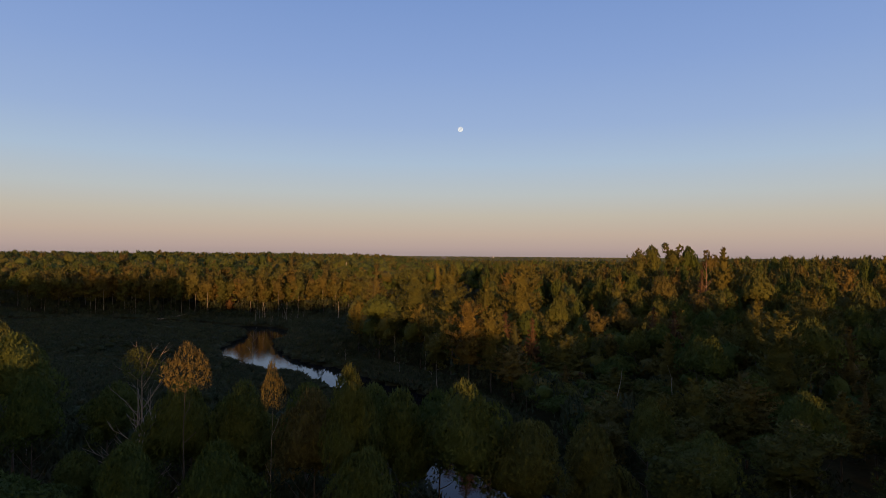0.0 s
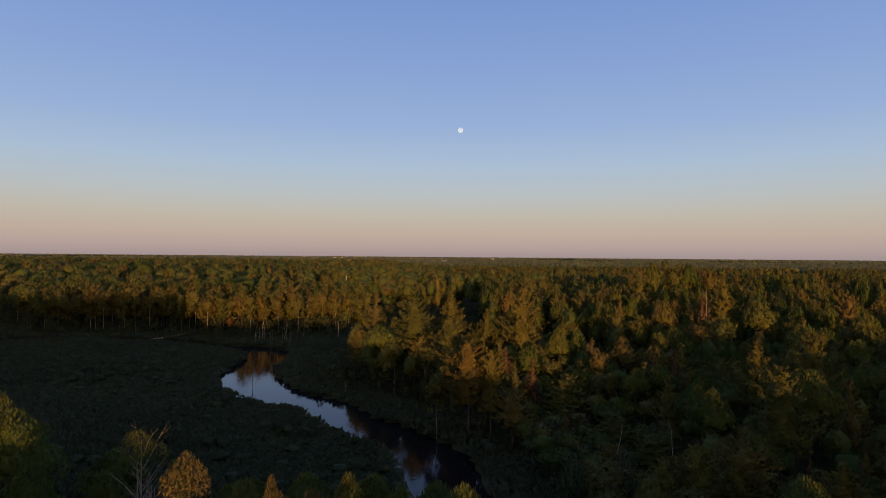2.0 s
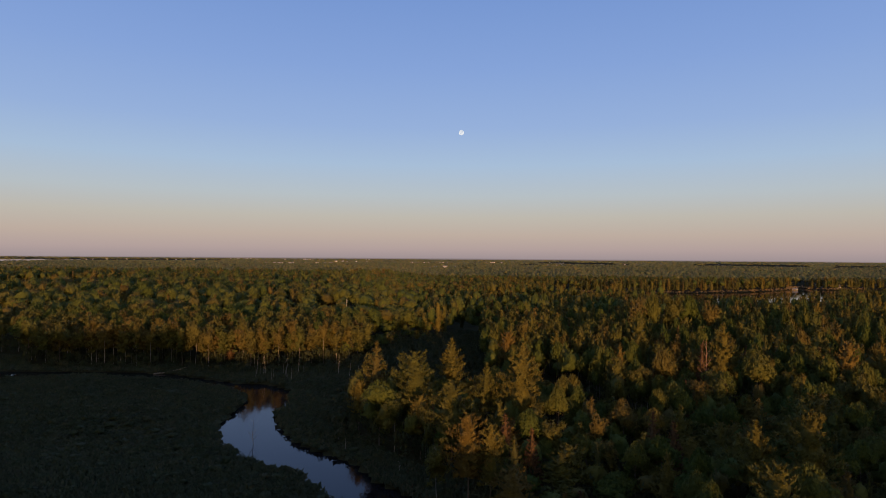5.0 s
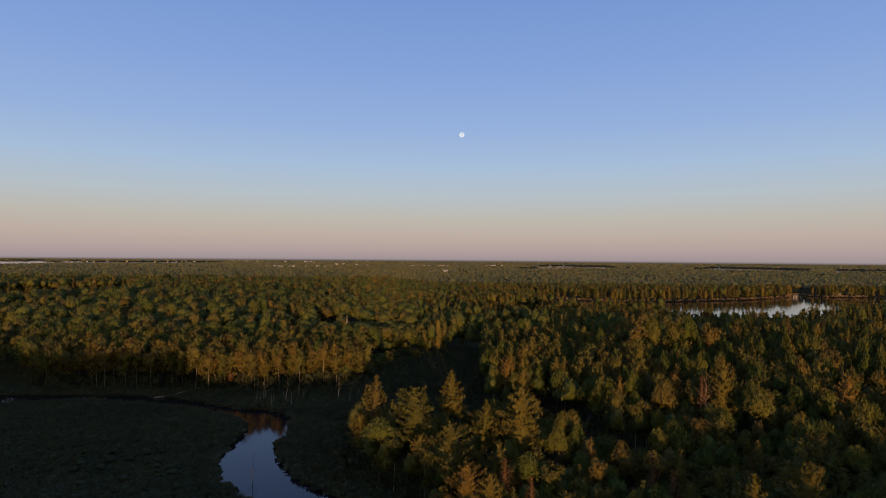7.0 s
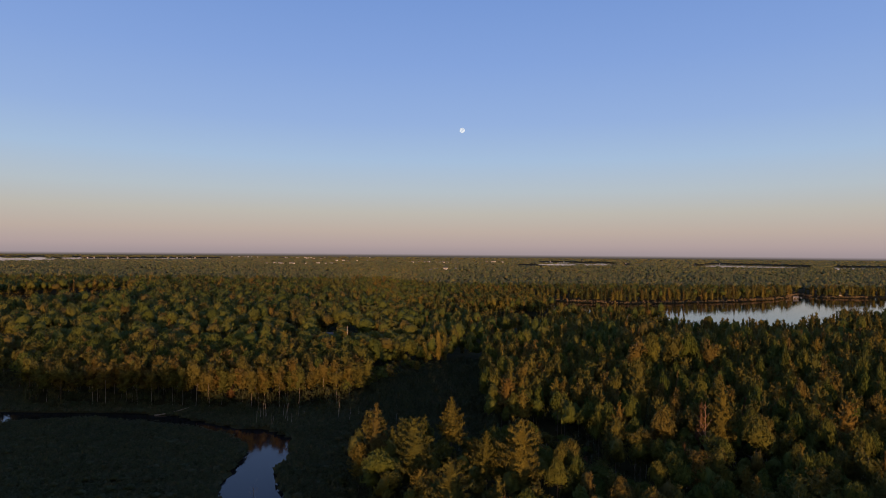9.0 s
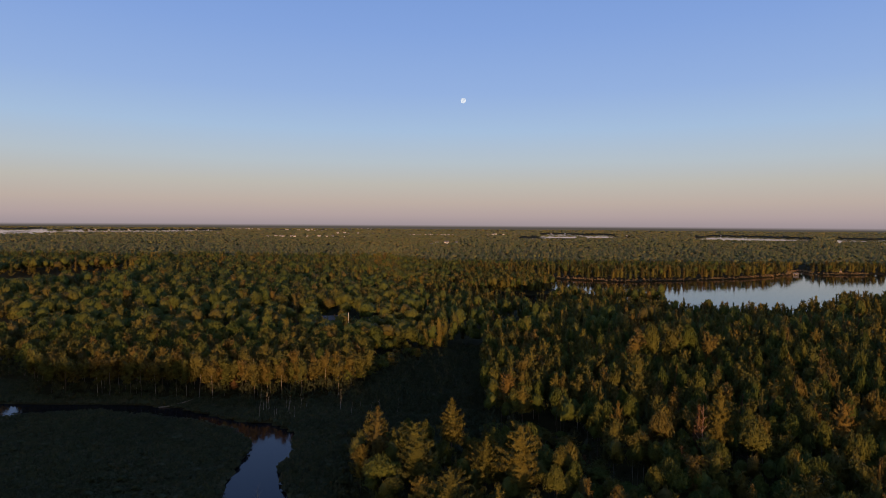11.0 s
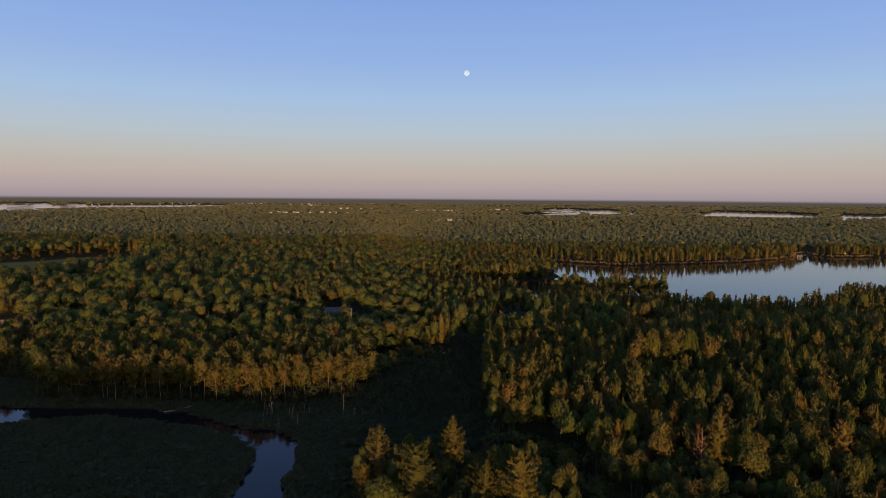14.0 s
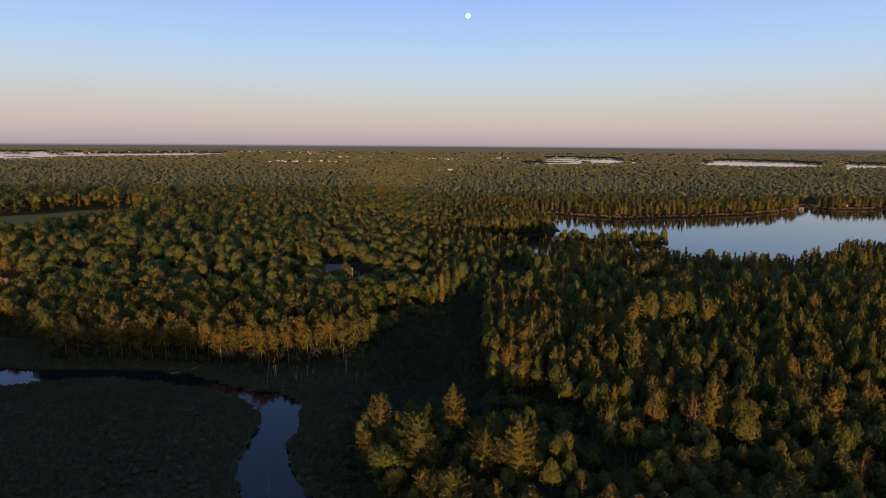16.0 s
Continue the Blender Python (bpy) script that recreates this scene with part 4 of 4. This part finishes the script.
# ---------------------------------------------------------------- dead wood
def bare_tree(name, x, y, top, r, limbs, spread, label, seed, low=.35, lean=.05, crook=0.0, turn=0.0, wood_mat=None):
    wood_mat = wood_mat or DEAD_WOOD
    g = np.random.default_rng(seed)
    z = float(ground_z(x, y))
    ob = tagged(new(name), label, "tree", "dead trees")
    h = top - z
    v, f = stem(g, h, r, 0, spread, low, lean + crook, 6)
    part("trunk", mesh_of("trunk", v, f, wood_mat, smooth=True), ob)
    for i in range(limbs):
        s = low + (0.97 - low) * (i + g.uniform(0, .8)) / limbs
        k = np.interp(s * h, v[::6, 2], v[::6, 0]), np.interp(s * h, v[::6, 2], v[::6, 1])
        a, ln = i * 2.4 + g.uniform(0, 1), spread * (1.15 - .7 * s) * g.uniform(.6, 1.1)
        w = np.linspace(0, 1, 5)[:, None]
        way_out = np.array([np.cos(a) * ln, np.sin(a) * ln, ln * g.uniform(.5, 1.6)])
        path = np.array([k[0], k[1], s * h]) + way_out * w + g.normal(size=(5, 3)) * .06 * ln * w
        pieces = [tube(path, (r * .45 * (1.15 - s) + .012) * np.array([1, .8, .6, .4, .15]), 4)]
        for j in (2, 3):
            tw = np.array([[0, 0, 0], [.5, 0, .3], [1, 0, .9]]) * ln * .35
            b = a + g.choice([-1, 1]) * .8
            tw = np.column_stack([tw[:, 0] * np.cos(b), tw[:, 0] * np.sin(b), tw[:, 2]])
            pieces.append(tube(path[j] + tw, (r * .2 * (1.15 - s) + .008) * np.array([1, .6, .2]), 3))
        vv, ff = joined(pieces)
        part("branch", mesh_of("branch", vv, ff, wood_mat, smooth=True), ob)
    ob.matrix_basis = pose(x, y, z, 0, 0, turn)
    return ob


bare_tree("dead_pine_tree", 52.6, 118.5, 18.8, .20, 15, 2.2, "dead reddish pine with bare forked branches above the canopy", 3, .5, wood_mat=RED_WOOD)
bare_tree("bare_tree", -20.2, 40.2, 12.4, .13, 20, 3.6, "half-dead tree with pale bare branches at the marsh edge", 5, .12)
bare_tree("bare_tree", -18.8, 38.8, 10.6, .09, 14, 2.8, "half-dead tree with pale bare branches at the marsh edge", 6, .15)
bare_tree("bare_tree", -34.5, 110, 5.2, .08, 9, 1.6, "small bare golden shrub standing beside the stream", 8, .2)
bare_tree("snag", 17, 60.2, 8.4, .09, 1, .5, "crooked pale dead trunk in the dark wood", 11, .7, .05, .10, wood_mat=BARK_BIRCH)
bare_tree("snag", 23.5, 62.5, 8.2, .07, 1, .5, "crooked pale dead trunk in the dark wood", 12, .7, .05, .12, wood_mat=BARK_BIRCH)
g = np.random.default_rng(8)
for i in range(26):
    x, y = g.uniform(-58, -12), g.uniform(160, 182)
    if shore(np.array([x]), np.array([y]))[0] > .6:
        bare_tree("snag", x, y, g.uniform(3.0, 6.5), .06, int(g.integers(0, 3)), .7, "leaning pale dead trunk standing in the marsh", 40 + i, .5, .12, wood_mat=BARK_BIRCH)
for i in range(14):
    x, y = g.uniform(-21, 0), g.uniform(80, 135)
    if shore(np.array([x]), np.array([y]))[0] > .6 and inside(MARSH, np.array([x]), np.array([y]))[0]:
        bare_tree("snag", x, y, g.uniform(2.0, 3.6), .05, 2, .6, "pale dead stump standing in the marsh", 80 + i, .4, .1, wood_mat=BARK_BIRCH)
v, f = tube(np.array([(-83.5, 173.2, .15), (-81, 174, .35), (-78, 175.2, .8), (-74.8, 176.6, 1.7)]), [.22, .2, .16, .08], 7)
log = new("fallen_log", mesh_of("fallen_log", v, f, DEAD_WOOD, smooth=True))
tagged(log, "pale fallen log lying across the stream bank", "log")

# ---------------------------------------------------------------- meadow, drives
def patch(name, cx, cy, rx, ry, lift, mat, label):
    a = np.linspace(0, 2 * np.pi, 41)[:-1]
    k = 1 + 0.12 * np.sin(3 * a + cx) + 0.07 * np.sin(7 * a)
    rings = [np.column_stack([cx + rx * k * f * np.cos(a), cy + ry * k * f * np.sin(a)]) for f in (.02, .25, .5, .75, 1)]
    xy = np.concatenate(rings)
    z = ground_z(xy[:, 0], xy[:, 1]) + lift
    i, j = np.meshgrid(np.arange(4), np.arange(40), indexing="ij")
    q = np.stack([i * 40 + j, (i + 1) * 40 + j, (i + 1) * 40 + (j + 1) % 40, i * 40 + (j + 1) % 40], -1).reshape(-1, 4)
    ob = new(name, mesh_of(name, np.column_stack([xy, z]), q, mat, smooth=True))
    return tagged(ob, label, name.split("_")[0], "", "structure")


patch("meadow", -335, 505, 69, 100, .25, MEADOW, "mown green meadow in a clearing of the woods")
patch("driveway", -44, 292, 5, 7.5, .2, GRAVEL, "pale gravel drive beside a house in the woods")
patch("driveway", 34, 300, 5, 5, .2, GRAVEL, "pale gravel drive in a small clearing")
for cx, cy, rx, ry in FIELDS:
    patch("field", cx, cy, rx * .95, ry * .95, .5, MEADOW, "open green field round far houses")

# ---------------------------------------------------------------- houses
def box(bm, x0, y0, z0, x1, y1, z1):
    vs = [bm.verts.new(c) for c in ((x0, y0, z0), (x1, y0, z0), (x1, y1, z0), (x0, y1, z0), (x0, y0, z1), (x1, y0, z1), (x1, y1, z1), (x0, y1, z1))]
    for q in ((3, 2, 1, 0), (4, 5, 6, 7), (0, 1, 5, 4), (1, 2, 6, 5), (2, 3, 7, 6), (3, 0, 4, 7)):
        bm.faces.new([vs[i] for i in q])


def house(name, x, y, turn, w, d, h, rise, wall_mat, roof_mat, label, group=""):
    """A gabled house, its long side w facing -y before it is turned."""
    ob = tagged(new(name), label, "house", group)
    bm = bmesh.new()
    foot = [(-w / 2, -d / 2), (w / 2, -d / 2), (w / 2, d / 2), (-w / 2, d / 2)]
    lo = [bm.verts.new((a, b, -.6)) for a, b in foot]
    hi = [bm.verts.new((a, b, h)) for a, b in foot]
    top = [bm.verts.new((-w / 2, 0, h + rise)), bm.verts.new((w / 2, 0, h + rise))]
    for i in range(4):
        bm.faces.new((lo[i], lo[(i + 1) % 4], hi[(i + 1) % 4], hi[i]))
    bm.faces.new((hi[1], hi[2], top[1])); bm.faces.new((hi[3], hi[0], top[0]))
    part("wall", bm_mesh("wall", bm, wall_mat), ob)
    bm = bmesh.new()
    o, t, fall = .45, .16, rise / (d / 2)
    for s in (-1, 1):
        e = [(-w / 2 - o, 0, h + rise), (w / 2 + o, 0, h + rise), (w / 2 + o, s * (d / 2 + o), h - o * fall), (-w / 2 - o, s * (d / 2 + o), h - o * fall)]
        a = [bm.verts.new((p[0], p[1], p[2] + .02)) for p in e]
        b = [bm.verts.new((p[0], p[1], p[2] + .02 + t)) for p in e]
        bm.faces.new(a); bm.faces.new(b[::-1])
        for i in range(4):
            bm.faces.new((a[i], a[(i + 1) % 4], b[(i + 1) % 4], b[i]))
    bmesh.ops.recalc_face_normals(bm, faces=bm.faces)
    roof = part("roof", bm_mesh("roof", bm, roof_mat), ob)
    bm = bmesh.new()
    box(bm, w * .22, -.35, h + rise * .6, w * .22 + .6, .35, h + rise + .9)
    part("chimney", bm_mesh("chimney", bm, BROWN_ROOF), roof)
    for k, wx in enumerate((-w * .32, w * .05, w * .34)):
        bm = bmesh.new()
        box(bm, wx - .5, -d / 2 - .05, h * .4, wx + .5, -d / 2 + .05, h * .82)
        part("window", bm_mesh("window", bm, GLASS), ob)
    bm = bmesh.new()
    box(bm, -w * .14 - .45, -d / 2 - .06, .1, -w * .14 + .45, -d / 2 + .05, 2.15)
    part("door", bm_mesh("door", bm, BROWN_ROOF), ob)
    ob.matrix_basis = pose(x, y, float(ground_z(x, y)), 0, 0, turn)
    return ob


house("house", -60, 313, 12, 8.5, 6.5, 2.5, 1.9, WHITE_SIDING, GREY_ROOF, "single-storey house with a grey shingle roof among trees")
house("house", -206, 266, 40, 9, 7, 3.2, 2.4, WHITE_SIDING, BROWN_ROOF, "white house with a brown roof at the wood's edge")
house("house", -240, 404, -15, 10, 8, 3.0, 2.2, WHITE_SIDING, GREY_ROOF, "house with a grey shingle roof deep among trees")
house("cabin", 391, 668, -30, 4.6, 3.6, 2.3, 1.3, WHITE_SIDING, GREY_ROOF, "small white lakeside cabin on the wooded point")
house("cabin", 464, 706, 10, 4.6, 3.6, 2.3, 1.3, WHITE_SIDING, GREY_ROOF, "small white cabin on the lake shore")
far_house = house("white_house", -905, 3895, 5, 13, 9, 5.2, 3, WHITE_SIDING, GREY_ROOF, "far white village house with a grey roof", "village houses")
g = np.random.default_rng(21)
spots = []
for (cx, cy, rx, ry), k in zip(FIELDS, (9, 6, 7, 4, 13, 4, 6, 5, 4, 12)):
    for i in range(k):
        spots.append((cx + rx * .85 * (2 * (i + g.uniform(.2, .8)) / k - 1), cy + ry * g.uniform(-.8, .8)))
spots += [(-2155, 3613), (-2144, 3664), (-2101, 3734), (-2072, 3797), (-2045, 3862), (-1921, 3981), (-1855, 4017), (-1807, 4043), (-1776, 4060),
          (-1755, 4071), (-1699, 4074), (-1629, 4112), (1441, 3144), (872, 2891), (902, 2850), (617, 3501), (685, 3436)]      # along the far shores
for x, y in spots:
    z = float(ground_z(x, y))
    if z > .2:
        copy_thing(far_house, pose(x, y, z, 0, 0, g.uniform(-40, 40)) @ Matrix.Scale(g.uniform(.42, .85), 4))

# a pale pole at the drive
pole = tagged(new("utility_pole"), "pale wooden utility pole rising out of the trees", "pole")
v, f = tube(np.array([(0, 0, -.5), (0, 0, 5), (0, 0, 10), (0, 0, 14.6)]), [.15, .14, .13, .11], 10)
part("shaft", mesh_of("shaft", v, f, POLE_WOOD, smooth=True), pole)
bm = bmesh.new()
bmesh.ops.create_cone(bm, cap_ends=True, segments=10, radius1=.17, radius2=.08, depth=.18, matrix=Matrix.Translation((0, 0, 14.66)))
part("cap", bm_mesh("cap", bm, GREY_ROOF), pole)
pole.matrix_basis = pose(-41.4, 257, float(ground_z(-41.4, 257)))
